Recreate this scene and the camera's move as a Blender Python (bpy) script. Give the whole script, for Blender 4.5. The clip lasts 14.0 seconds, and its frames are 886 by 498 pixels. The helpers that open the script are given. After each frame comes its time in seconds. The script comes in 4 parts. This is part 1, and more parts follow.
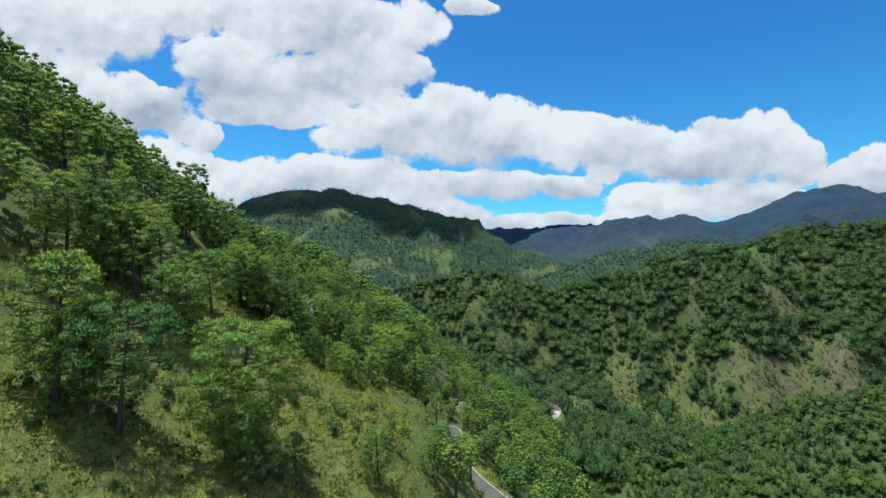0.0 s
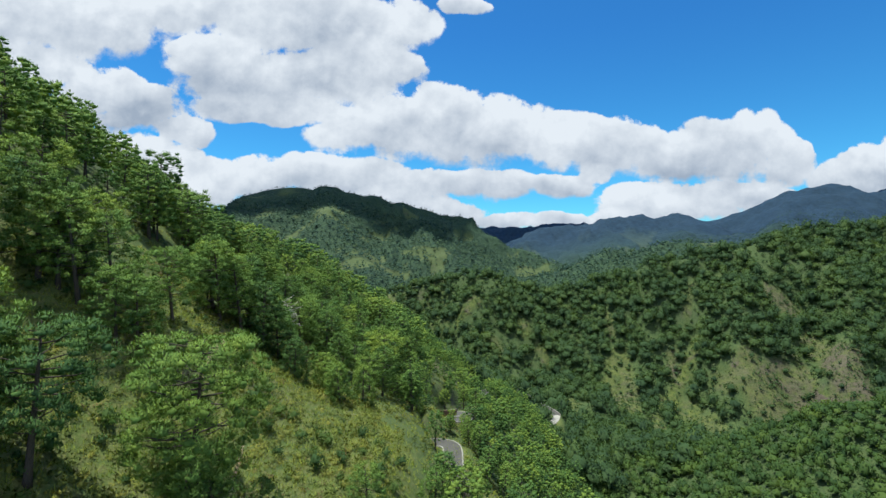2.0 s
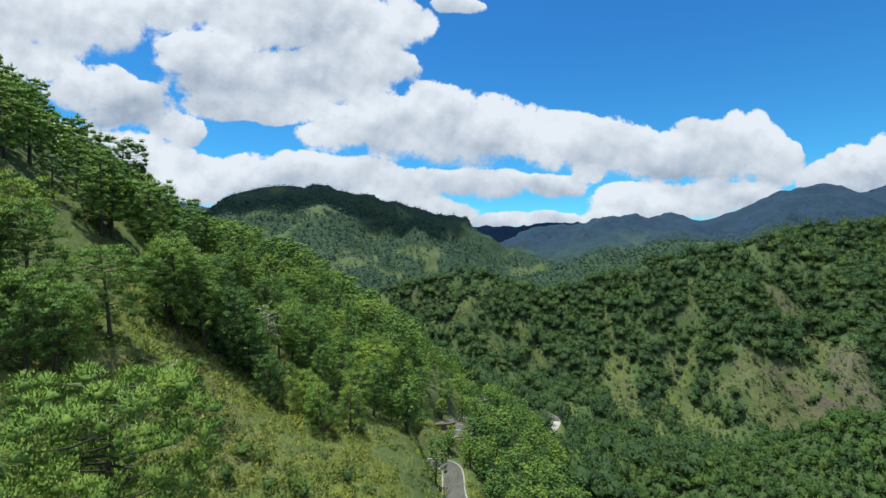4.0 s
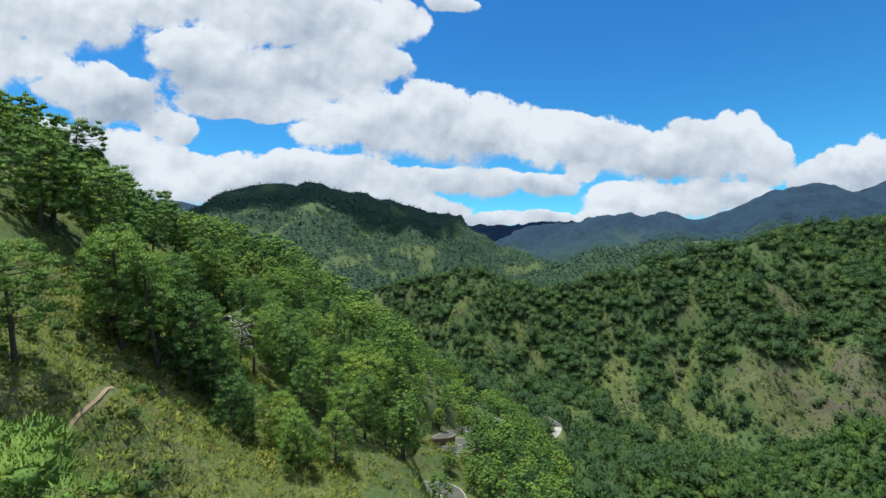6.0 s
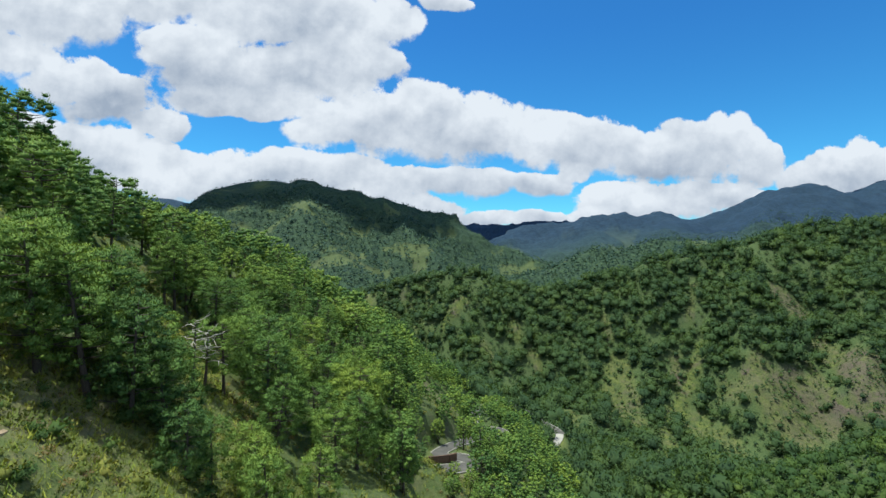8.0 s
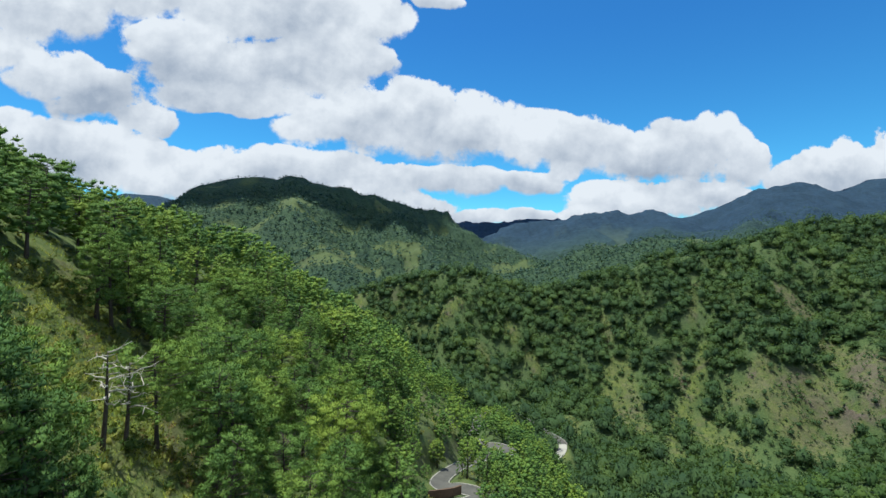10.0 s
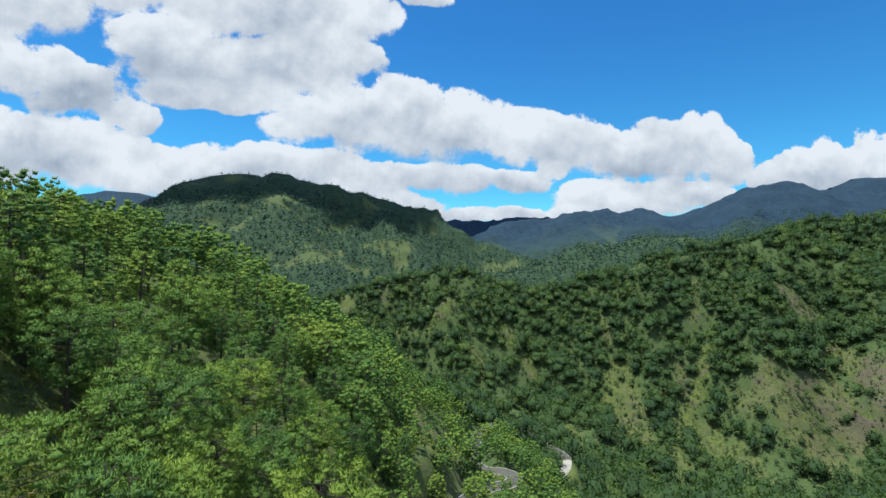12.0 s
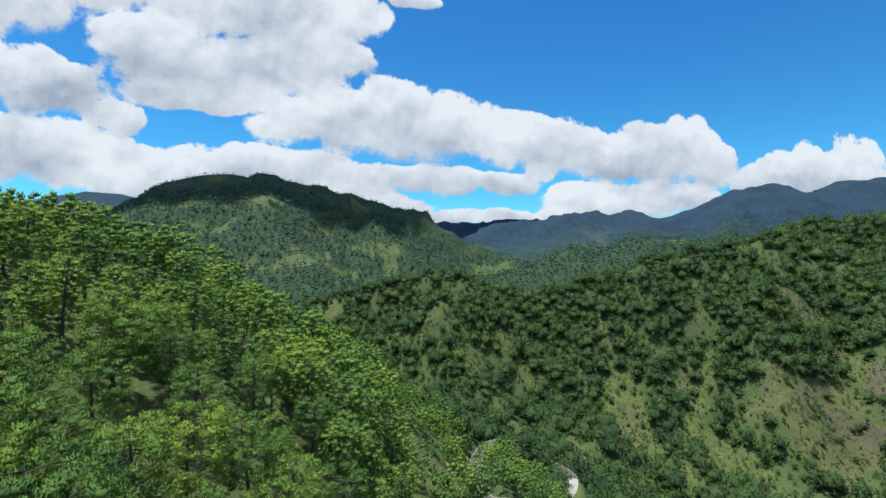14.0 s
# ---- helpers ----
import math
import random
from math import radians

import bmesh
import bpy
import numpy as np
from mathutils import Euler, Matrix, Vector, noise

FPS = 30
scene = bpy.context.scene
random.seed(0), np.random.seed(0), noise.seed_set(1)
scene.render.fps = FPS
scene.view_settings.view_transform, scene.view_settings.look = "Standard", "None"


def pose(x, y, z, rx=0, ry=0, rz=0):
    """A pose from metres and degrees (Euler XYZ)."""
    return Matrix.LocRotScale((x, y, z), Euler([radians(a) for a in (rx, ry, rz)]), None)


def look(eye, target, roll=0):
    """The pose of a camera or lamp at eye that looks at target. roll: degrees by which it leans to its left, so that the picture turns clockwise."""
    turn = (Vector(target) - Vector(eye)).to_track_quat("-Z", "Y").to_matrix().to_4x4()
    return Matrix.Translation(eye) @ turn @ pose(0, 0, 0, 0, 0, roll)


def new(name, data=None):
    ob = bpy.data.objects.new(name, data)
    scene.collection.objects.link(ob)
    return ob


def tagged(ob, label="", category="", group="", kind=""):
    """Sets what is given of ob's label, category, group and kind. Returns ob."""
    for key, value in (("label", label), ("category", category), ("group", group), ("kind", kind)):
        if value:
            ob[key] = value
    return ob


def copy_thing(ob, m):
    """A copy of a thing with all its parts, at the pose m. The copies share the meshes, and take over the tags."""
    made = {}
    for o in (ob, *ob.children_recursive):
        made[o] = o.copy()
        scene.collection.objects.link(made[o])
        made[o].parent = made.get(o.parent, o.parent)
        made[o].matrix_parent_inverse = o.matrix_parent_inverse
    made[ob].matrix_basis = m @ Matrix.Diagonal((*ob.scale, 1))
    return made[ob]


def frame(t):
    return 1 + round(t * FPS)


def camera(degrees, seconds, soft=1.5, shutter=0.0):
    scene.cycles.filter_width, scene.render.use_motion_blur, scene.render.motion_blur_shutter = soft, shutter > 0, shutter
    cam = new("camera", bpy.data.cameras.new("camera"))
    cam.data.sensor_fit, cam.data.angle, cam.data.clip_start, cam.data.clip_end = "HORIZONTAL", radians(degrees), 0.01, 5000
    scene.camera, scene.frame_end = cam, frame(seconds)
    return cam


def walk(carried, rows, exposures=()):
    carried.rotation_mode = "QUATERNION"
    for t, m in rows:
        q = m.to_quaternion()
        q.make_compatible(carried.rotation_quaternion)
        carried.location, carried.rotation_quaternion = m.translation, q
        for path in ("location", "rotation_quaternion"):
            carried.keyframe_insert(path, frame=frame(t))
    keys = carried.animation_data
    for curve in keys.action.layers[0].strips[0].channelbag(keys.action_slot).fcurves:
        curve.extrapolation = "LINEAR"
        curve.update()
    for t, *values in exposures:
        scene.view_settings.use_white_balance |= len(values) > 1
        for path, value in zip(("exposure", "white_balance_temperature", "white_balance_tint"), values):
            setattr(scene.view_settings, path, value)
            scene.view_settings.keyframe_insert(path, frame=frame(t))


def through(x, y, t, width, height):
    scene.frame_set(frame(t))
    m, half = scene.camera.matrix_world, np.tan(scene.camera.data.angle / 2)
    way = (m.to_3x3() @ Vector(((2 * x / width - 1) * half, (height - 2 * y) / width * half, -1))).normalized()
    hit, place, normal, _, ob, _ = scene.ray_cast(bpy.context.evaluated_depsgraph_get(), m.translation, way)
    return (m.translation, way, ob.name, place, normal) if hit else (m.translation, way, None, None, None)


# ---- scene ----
cam = camera(88.3, 14.0)
METRES, EYE, TILT, LEAN, TURN = 120.0, 160.0, 0.0, 0.0, 0.0
ROWS = [
    (0.0, 0.0, 0.0, 0.0, 0.0, 0.0, -0.0),
    (0.5, -0.0023, 0.0161, -0.0003, -0.13, -0.02, -0.04),
    (1.0, -0.0062, 0.048, -0.0013, -0.39, -0.07, -0.04),
    (1.5, -0.0094, 0.0791, -0.0016, -0.63, -0.11, -0.03),
    (2.0, -0.0128, 0.1108, -0.0021, -0.85, -0.14, -0.05),
    (2.5, -0.0163, 0.1425, -0.0024, -1.07, -0.17, -0.09),
    (3.0, -0.0198, 0.1741, -0.0022, -1.3, -0.18, -0.13),
    (5.5, -0.0307, 0.3218, -0.0041, -2.28, -0.36, -0.07),
    (6.0, -0.0343, 0.3532, -0.0055, -2.48, -0.38, -0.14),
    (6.5, -0.0373, 0.3831, -0.008, -2.67, -0.42, -0.17),
    (7.0, -0.0411, 0.4142, -0.0089, -2.89, -0.43, -0.22),
    (7.5, -0.0454, 0.445, -0.0104, -3.12, -0.44, -0.24),
    (8.0, -0.0487, 0.4742, -0.0122, -3.31, -0.46, -0.34),
    (10.5, -0.0677, 0.6884, -0.0114, -4.79, -0.8, -0.45),
    (11.0, -0.0717, 0.7353, -0.0091, -5.15, -0.88, -0.52),
    (11.5, -0.0753, 0.7791, -0.0052, -5.52, -0.89, -0.48),
    (12.0, -0.0786, 0.824, -0.0035, -5.89, -0.91, -0.39),
    (12.5, -0.0817, 0.8679, -0.0033, -6.25, -0.88, -0.36),
    (13.0, -0.0854, 0.9101, -0.0048, -6.58, -0.83, -0.35),
    (13.5, -0.0895, 0.9523, -0.0068, -6.93, -0.71, -0.36),
    (14.0, -0.0919, 0.9948, -0.0055, -7.32, -0.65, -0.35),
]
walk(cam, [(t, pose(0, 0, EYE, TILT, LEAN, TURN) @ pose(METRES * x, METRES * y, METRES * z, 90 + pitch, roll, yaw)) for t, x, y, z, yaw, pitch, roll in ROWS],
     exposures=[(0.0, 0.35, 5350, 11), (14.0, 0.35, 5350, 11)])
# ---- light ----
SUN_EL, SUN_AZ = 77.0, -60.0  # degrees above the horizon, degrees to the right of straight ahead (+y)
SUN_DIR = Vector((math.sin(radians(SUN_AZ)) * math.cos(radians(SUN_EL)), math.cos(radians(SUN_AZ)) * math.cos(radians(SUN_EL)), math.sin(radians(SUN_EL))))

sun = new("sun", bpy.data.lights.new("sun", "SUN"))
sun.data.energy, sun.data.angle, sun.data.color = 4.8, radians(0.53), (1.0, 0.91, 0.6)
sun.matrix_world = look(SUN_DIR * 400 + Vector((0, 0, EYE)), (0, 0, EYE))

world = bpy.data.worlds.new("sky")
scene.world = world
world.use_nodes = True


class Nodes:
    """Short hand for adding nodes to one tree."""

    def __init__(self, tree):
        self.tree = tree
        tree.nodes.clear()

    def add(self, kind, ins=(), **props):
        n = self.tree.nodes.new(kind)
        for k, v in props.items():
            setattr(n, k, v)
        for k, v in dict(ins).items():
            self.feed(n.inputs[k], v)
        return n

    def feed(self, socket, v):
        if isinstance(v, bpy.types.NodeSocket):
            self.tree.links.new(v, socket)
        else:
            socket.default_value = v

    def math(self, op, a, b=0.0, c=0.0, clamp=False):
        return self.add("ShaderNodeMath", {0: a, 1: b, 2: c}, operation=op, use_clamp=clamp).outputs[0]

    def noise(self, vec, scale, detail=5.0, rough=0.55, dims="3D"):
        return self.add("ShaderNodeTexNoise", {"Vector": vec, "Scale": scale, "Detail": detail, "Roughness": rough}, noise_dimensions=dims).outputs[0]

    def remap(self, v, a, b, c=0.0, d=1.0, smooth=False):
        return self.add("ShaderNodeMapRange", {0: v, 1: a, 2: b, 3: c, 4: d}, interpolation_type="SMOOTHSTEP" if smooth else "LINEAR").outputs[0]

    def mix(self, f, a, b, blend="MIX"):
        n = self.add("ShaderNodeMix", data_type="RGBA", blend_type=blend)
        self.feed(n.inputs[0], f), self.feed(n.inputs[6], a), self.feed(n.inputs[7], b)
        return n.outputs[2]


# cumulus banks, each puff as: across, up (both per unit ahead), half width, half height
BANK_LEFT = [
    (-0.755, 0.493, 0.172, 0.081),
    (-0.948, 0.489, 0.124, 0.070),
    (-0.847, 0.391, 0.091, 0.050),
    (-0.949, 0.371, 0.101, 0.071),
    (-0.733, 0.346, 0.098, 0.050),
    (-0.641, 0.303, 0.093, 0.050),
    (-0.554, 0.256, 0.064, 0.034),
    (-0.500, 0.514, 0.129, 0.048),
]
BANK_HIGH = [
    (-0.335, 0.491, 0.167, 0.070),
    (-0.178, 0.483, 0.157, 0.073),
    (-0.069, 0.485, 0.076, 0.044),
    (-0.512, 0.413, 0.080, 0.050),
    (-0.418, 0.369, 0.142, 0.066),
    (-0.275, 0.384, 0.144, 0.079),
    (-0.154, 0.386, 0.121, 0.067),
    (-0.069, 0.397, 0.039, 0.044),
    (-0.442, 0.308, 0.106, 0.029),
    (-0.299, 0.304, 0.108, 0.034),
    (0.060, 0.523, 0.047, 0.017),
]
BANK_LONG = [
    (-0.191, 0.248, 0.075, 0.056),
    (-0.106, 0.262, 0.098, 0.074),
    (0.017, 0.268, 0.124, 0.081),
    (0.141, 0.252, 0.125, 0.077),
    (0.267, 0.238, 0.114, 0.060),
    (0.394, 0.218, 0.115, 0.060),
    (0.523, 0.199, 0.117, 0.053),
    (0.640, 0.212, 0.111, 0.076),
    (0.703, 0.230, 0.086, 0.076),
    (0.772, 0.192, 0.061, 0.054),
]
BANK_LOW = [
    (-0.688, 0.195, 0.098, 0.055),
    (-0.792, 0.184, 0.103, 0.071),
    (-0.607, 0.172, 0.105, 0.060),
    (-0.502, 0.145, 0.106, 0.054),
    (-0.395, 0.149, 0.089, 0.044),
    (-0.252, 0.162, 0.096, 0.039),
    (-0.155, 0.156, 0.109, 0.039),
    (-0.032, 0.140, 0.105, 0.030),
    (0.116, 0.137, 0.106, 0.032),
    (0.267, 0.136, 0.078, 0.025),
    (0.350, 0.160, 0.034, 0.021),
]
BANK_EDGE = [
    (-0.069, 0.102, 0.104, 0.027),
    (0.017, 0.078, 0.093, 0.027),
    (0.129, 0.061, 0.087, 0.019),
    (0.280, 0.059, 0.066, 0.018),
    (0.484, 0.099, 0.129, 0.040),
    (0.667, 0.115, 0.118, 0.031),
    (0.394, 0.073, 0.067, 0.018),
    (0.575, 0.083, 0.117, 0.028),
    (0.892, 0.158, 0.064, 0.039),
    (0.972, 0.172, 0.084, 0.058),
    (1.033, 0.201, 0.079, 0.054),
    (1.135, 0.189, 0.123, 0.078),
]


def build_sky():
    n = Nodes(world.node_tree)
    sky = n.add("ShaderNodeTexSky", sky_type="NISHITA", sun_disc=False, sun_elevation=radians(SUN_EL), sun_rotation=radians(SUN_AZ),
                altitude=1200.0, air_density=1.0, dust_density=0.3, ozone_density=2.5)
    way = n.add("ShaderNodeTexCoord").outputs["Generated"]
    xyz = n.add("ShaderNodeSeparateXYZ", {0: way}).outputs
    ahead = n.math("MAXIMUM", xyz[1], 0.02)
    u, v = n.math("DIVIDE", xyz[0], ahead), n.math("DIVIDE", xyz[2], ahead)
    flat = n.add("ShaderNodeCombineXYZ", {0: u, 1: v, 2: 0.0}).outputs[0]
    warp = n.add("ShaderNodeTexNoise", {"Vector": flat, "Scale": 7.0, "Detail": 5.0}).outputs["Color"]
    warp = n.add("ShaderNodeVectorMath", {0: warp, 1: (0.5, 0.5, 0.5)}, operation="SUBTRACT").outputs[0]
    warp = n.add("ShaderNodeVectorMath", {0: warp, 1: (0.10, 0.06, 0.0)}, operation="MULTIPLY").outputs[0]
    bent = n.add("ShaderNodeVectorMath", {0: flat, 1: warp}, operation="ADD").outputs[0]
    body, height, weight = 0.0, 0.0, 0.001
    for cx, cy, rx, ry in BANK_LEFT + BANK_HIGH + BANK_LONG + BANK_LOW + BANK_EDGE:
        rx, ry = rx * 1.33, ry * 1.33
        own = n.add("ShaderNodeMapping", {"Vector": bent, "Location": (-cx / rx, -cy / ry, 0), "Scale": (1 / rx, 1 / ry, 0)}).outputs[0]
        g = n.add("ShaderNodeTexGradient", {"Vector": own}, gradient_type="SPHERICAL").outputs["Fac"]
        up = n.add("ShaderNodeSeparateXYZ", {0: own}).outputs[1]
        body = n.math("MAXIMUM", body, g)
        height = n.math("MULTIPLY_ADD", up, g, height)
        weight = n.math("ADD", weight, g)
    rise = n.math("DIVIDE", height, weight)  # -1 at the base of a puff, 1 at its top
    # broken cloud over the rest of the sky, on a layer above the ground
    lift = n.math("MAXIMUM", xyz[2], 0.05)
    layer = n.add("ShaderNodeCombineXYZ", {0: n.math("DIVIDE", xyz[0], lift), 1: n.math("DIVIDE", xyz[1], lift), 2: 0.0}).outputs[0]
    rest = n.remap(n.noise(layer, 0.8, 4.0), 0.44, 0.6)
    behind = n.remap(xyz[1], 0.45, 0.1, smooth=True)
    body = n.math("MAXIMUM", body, n.math("MULTIPLY", rest, behind))

    def billows(where):
        round_ = n.add("ShaderNodeTexVoronoi", {"Vector": where, "Scale": 8.0, "Detail": 4.0, "Roughness": 0.55, "Smoothness": 0.6}, feature="SMOOTH_F1", normalize=True).outputs["Distance"]
        return n.math("MULTIPLY_ADD", n.noise(where, 6.5, 9.0, 0.63), 0.8, n.math("MULTIPLY", n.math("SUBTRACT", 0.62, round_), 0.45))

    def towards_sun(step):
        return n.add("ShaderNodeVectorMath", {0: flat, 1: (-0.3 * step, step, 0.0)}, operation="ADD").outputs[0]

    puffs = billows(flat)
    relief = n.math("SUBTRACT", puffs, billows(towards_sun(0.02)))
    swell = n.math("SUBTRACT", n.noise(flat, 4.0, 3.0), n.noise(towards_sun(0.06), 4.0, 3.0))
    inside = n.remap(body, 0.0, 0.2)
    dense = n.math("MULTIPLY_ADD", n.math("MULTIPLY", n.math("SUBTRACT", puffs, 0.51), inside), 2.5, body)
    cover = n.remap(dense, 0.16, n.math("ADD", 0.2, n.remap(rise, -0.7, 0.3, 0.34, 0.09)), smooth=True)
    thick = n.remap(dense, 0.25, 0.8)
    light = n.math("MULTIPLY_ADD", rise, 0.5, 0.72)
    light = n.math("MULTIPLY_ADD", relief, 2.1, light)
    light = n.math("MULTIPLY_ADD", swell, 2.0, light)
    dull = n.math("MULTIPLY", thick, n.remap(n.noise(flat, 5.0, 4.0), 0.42, 0.62))
    light = n.math("MULTIPLY_ADD", dull, -0.26, light, clamp=True)
    white = n.mix(light, (0.47, 0.5, 0.51, 1), (1.05, 1.0, 0.87, 1))
    white = n.mix(1.0, white, (7.4, 7.4, 7.4, 1), "MULTIPLY")
    above = n.remap(xyz[2], -0.02, 0.03)
    seen = n.mix(n.math("MULTIPLY", cover, above), n.mix(1.0, sky.outputs[0], n.mix(n.remap(xyz[2], 0.02, 0.42), (0.50, 1.12, 1.08, 1), (0.41, 0.92, 1.14, 1)), "MULTIPLY"), white)
    bg = n.add("ShaderNodeBackground", {"Color": seen, "Strength": 0.09})
    n.tree.links.new(bg.outputs[0], n.add("ShaderNodeOutputWorld").inputs[0])


build_sky()


# ---- materials ----
def material(name):
    m = bpy.data.materials.new(name)
    m.use_nodes = True
    return m, Nodes(m.node_tree)


def finish(n, colour, rough=0.9, bump=None, strength=0.5, distance=0.1, through=0.0, through_colour=None, spec=0.2):
    ins = {"Base Color": colour, "Roughness": rough, "Specular IOR Level": spec}
    if bump is not None:
        ins["Normal"] = n.add("ShaderNodeBump", {"Height": bump, "Strength": strength, "Distance": distance}).outputs[0]
    shader = n.add("ShaderNodeBsdfPrincipled", ins).outputs[0]
    if through:
        thin = n.add("ShaderNodeBsdfTranslucent", {"Color": through_colour}).outputs[0]
        shader = n.add("ShaderNodeMixShader", {0: through, 1: shader, 2: thin}).outputs[0]
    n.tree.links.new(shader, n.add("ShaderNodeOutputMaterial").inputs[0])


def leaf_material(name, dark, mid, light, through=0.15, scale=0.12, rough=0.7, speckle=0.25, spec=0.12):
    m, n = material(name)
    geo = n.add("ShaderNodeNewGeometry").outputs
    tint = n.add("ShaderNodeAttribute", attribute_name="tint").outputs["Fac"]  # one and more in joined woods
    tree = n.mix(n.math("GREATER_THAN", tint, 0.5), n.add("ShaderNodeObjectInfo").outputs["Random"], n.math("SUBTRACT", tint, 1.0))
    big = n.noise(geo["Position"], scale, 3.0)
    f = n.math("MULTIPLY_ADD", geo["Random Per Island"], speckle, n.math("MULTIPLY_ADD", tree, 0.72, n.math("MULTIPLY", n.math("SUBTRACT", big, 0.5), 1.4)))
    c = n.mix(n.remap(f, 0.0, 0.5), dark, mid)
    c = n.mix(n.remap(f, 0.55, 1.15), c, light)
    finish(n, c, rough, through=through, through_colour=n.mix(1.0, c, (1.3, 1.25, 0.6, 1), "MULTIPLY"), spec=spec)
    return m


needles = leaf_material("pine_needles", (0.05, 0.106, 0.039, 1), (0.114, 0.198, 0.045, 1), (0.222, 0.3, 0.048, 1), speckle=0.4)
broadleaf = leaf_material("shrub_leaves", (0.045, 0.075, 0.026, 1), (0.125, 0.155, 0.036, 1), (0.24, 0.235, 0.05, 1), scale=0.35, speckle=0.4)
grass_blades = leaf_material("grass_blades", (0.112, 0.172, 0.03, 1), (0.23, 0.288, 0.04, 1), (0.34, 0.355, 0.055, 1), scale=0.25, speckle=0.4)
young_leaves = leaf_material("young_pine_leaves", (0.04, 0.08, 0.03, 1), (0.068, 0.12, 0.035, 1), (0.116, 0.172, 0.038, 1), scale=0.05, through=0.3)
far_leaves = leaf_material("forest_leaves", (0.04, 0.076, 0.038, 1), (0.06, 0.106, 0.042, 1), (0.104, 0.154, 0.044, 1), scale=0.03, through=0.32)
# leaf colours shifted to blue: aerial haze painted in for the far flanks
hazed_leaves = leaf_material("hazed_pine_leaves", (0.03, 0.064, 0.058, 1), (0.048, 0.09, 0.064, 1), (0.085, 0.132, 0.062, 1), scale=0.02)


def bark_material(name, a, b):
    m, n = material(name)
    pos = n.add("ShaderNodeTexCoord").outputs["Object"]
    p = n.add("ShaderNodeMapping", {"Vector": pos, "Scale": (6, 6, 1.2)}).outputs[0]
    k = n.noise(p, 2.0, 6.0, 0.7)
    finish(n, n.mix(n.remap(k, 0.3, 0.7), a, b), 0.9, k, 0.8, 0.06)
    return m


bark = bark_material("pine_bark", (0.03, 0.028, 0.03, 1), (0.11, 0.09, 0.08, 1))
dead_wood = bark_material("dead_wood", (0.34, 0.31, 0.28, 1), (0.58, 0.55, 0.52, 1))


def ground_material():
    m, n = material("hillside_ground")
    geo = n.add("ShaderNodeNewGeometry").outputs
    pos = geo["Position"]
    big, mid, fine, tiny = n.noise(pos, 0.018, 5.0), n.noise(pos, 0.11, 5.0, 0.6), n.noise(pos, 0.9, 5.0, 0.65), n.noise(pos, 4.0, 4.0, 0.6)
    grass = n.mix(n.remap(mid, 0.35, 0.65), (0.068, 0.104, 0.034, 1), (0.155, 0.192, 0.046, 1))
    grass = n.mix(n.remap(fine, 0.42, 0.7, 0, 0.7), grass, (0.17, 0.155, 0.07, 1))
    grass = n.mix(n.remap(tiny, 0.5, 0.75, 0, 0.6), grass, (0.045, 0.07, 0.02, 1))
    soil = n.mix(fine, (0.075, 0.062, 0.055, 1), (0.155, 0.128, 0.105, 1))
    steep = n.remap(n.add("ShaderNodeSeparateXYZ", {0: geo["Normal"]}).outputs[2], 0.76, 0.6)
    bare = n.math("MULTIPLY", n.remap(n.math("MULTIPLY_ADD", mid, 0.6, n.math("MULTIPLY", big, 0.5)), 0.56, 0.66), n.math("MULTIPLY_ADD", steep, 0.5, 0.5))
    open_grass = n.mix(n.remap(fine, 0.35, 0.7), (0.055, 0.088, 0.025, 1), (0.122, 0.138, 0.034, 1))
    patchy = n.noise(pos, 0.2, 4.0, 0.7)
    open_grass = n.mix(n.remap(patchy, 0.5, 0.66), open_grass, (0.045, 0.076, 0.03, 1))
    open_grass = n.mix(n.remap(patchy, 0.5, 0.36, 0, 0.7), open_grass, (0.135, 0.17, 0.036, 1))
    across = n.add("ShaderNodeAttribute", attribute_name="across").outputs["Fac"]
    earthy = n.add("ShaderNodeAttribute", attribute_name="earthy").outputs["Fac"]
    grass = n.mix(n.math("MULTIPLY", across, 0.8), grass, open_grass)
    bare = n.math("MAXIMUM", bare, n.math("MULTIPLY", earthy, n.remap(n.math("MULTIPLY_ADD", fine, 0.5, n.math("MULTIPLY", mid, 0.6)), 0.44, 0.62, 0.1, 0.9)))
    c = n.mix(bare, grass, soil)
    c = n.mix(n.math("MULTIPLY", n.add("ShaderNodeAttribute", attribute_name="far").outputs["Fac"], 0.55), c, (0.095, 0.125, 0.05, 1))
    wood = n.add("ShaderNodeAttribute", attribute_name="wood").outputs["Fac"]
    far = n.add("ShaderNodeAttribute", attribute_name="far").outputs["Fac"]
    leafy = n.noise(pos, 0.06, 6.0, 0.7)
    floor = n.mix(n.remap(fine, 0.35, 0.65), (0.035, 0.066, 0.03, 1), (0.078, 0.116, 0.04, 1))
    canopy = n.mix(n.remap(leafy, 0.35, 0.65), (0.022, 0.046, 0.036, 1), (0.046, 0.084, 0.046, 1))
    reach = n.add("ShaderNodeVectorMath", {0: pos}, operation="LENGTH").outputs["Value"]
    # beyond 1500 m the canopy turns blue: aerial haze painted into its colour
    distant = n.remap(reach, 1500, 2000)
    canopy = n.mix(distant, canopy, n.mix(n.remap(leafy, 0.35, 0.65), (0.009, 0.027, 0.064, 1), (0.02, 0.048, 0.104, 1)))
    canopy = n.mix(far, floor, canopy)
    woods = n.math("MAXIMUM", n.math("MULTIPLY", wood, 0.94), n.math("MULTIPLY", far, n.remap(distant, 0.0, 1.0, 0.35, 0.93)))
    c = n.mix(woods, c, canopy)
    tops = n.math("MULTIPLY", n.noise(pos, 0.11, 4.0, 0.6), n.math("MULTIPLY", n.math("MULTIPLY", wood, far), 14.0))
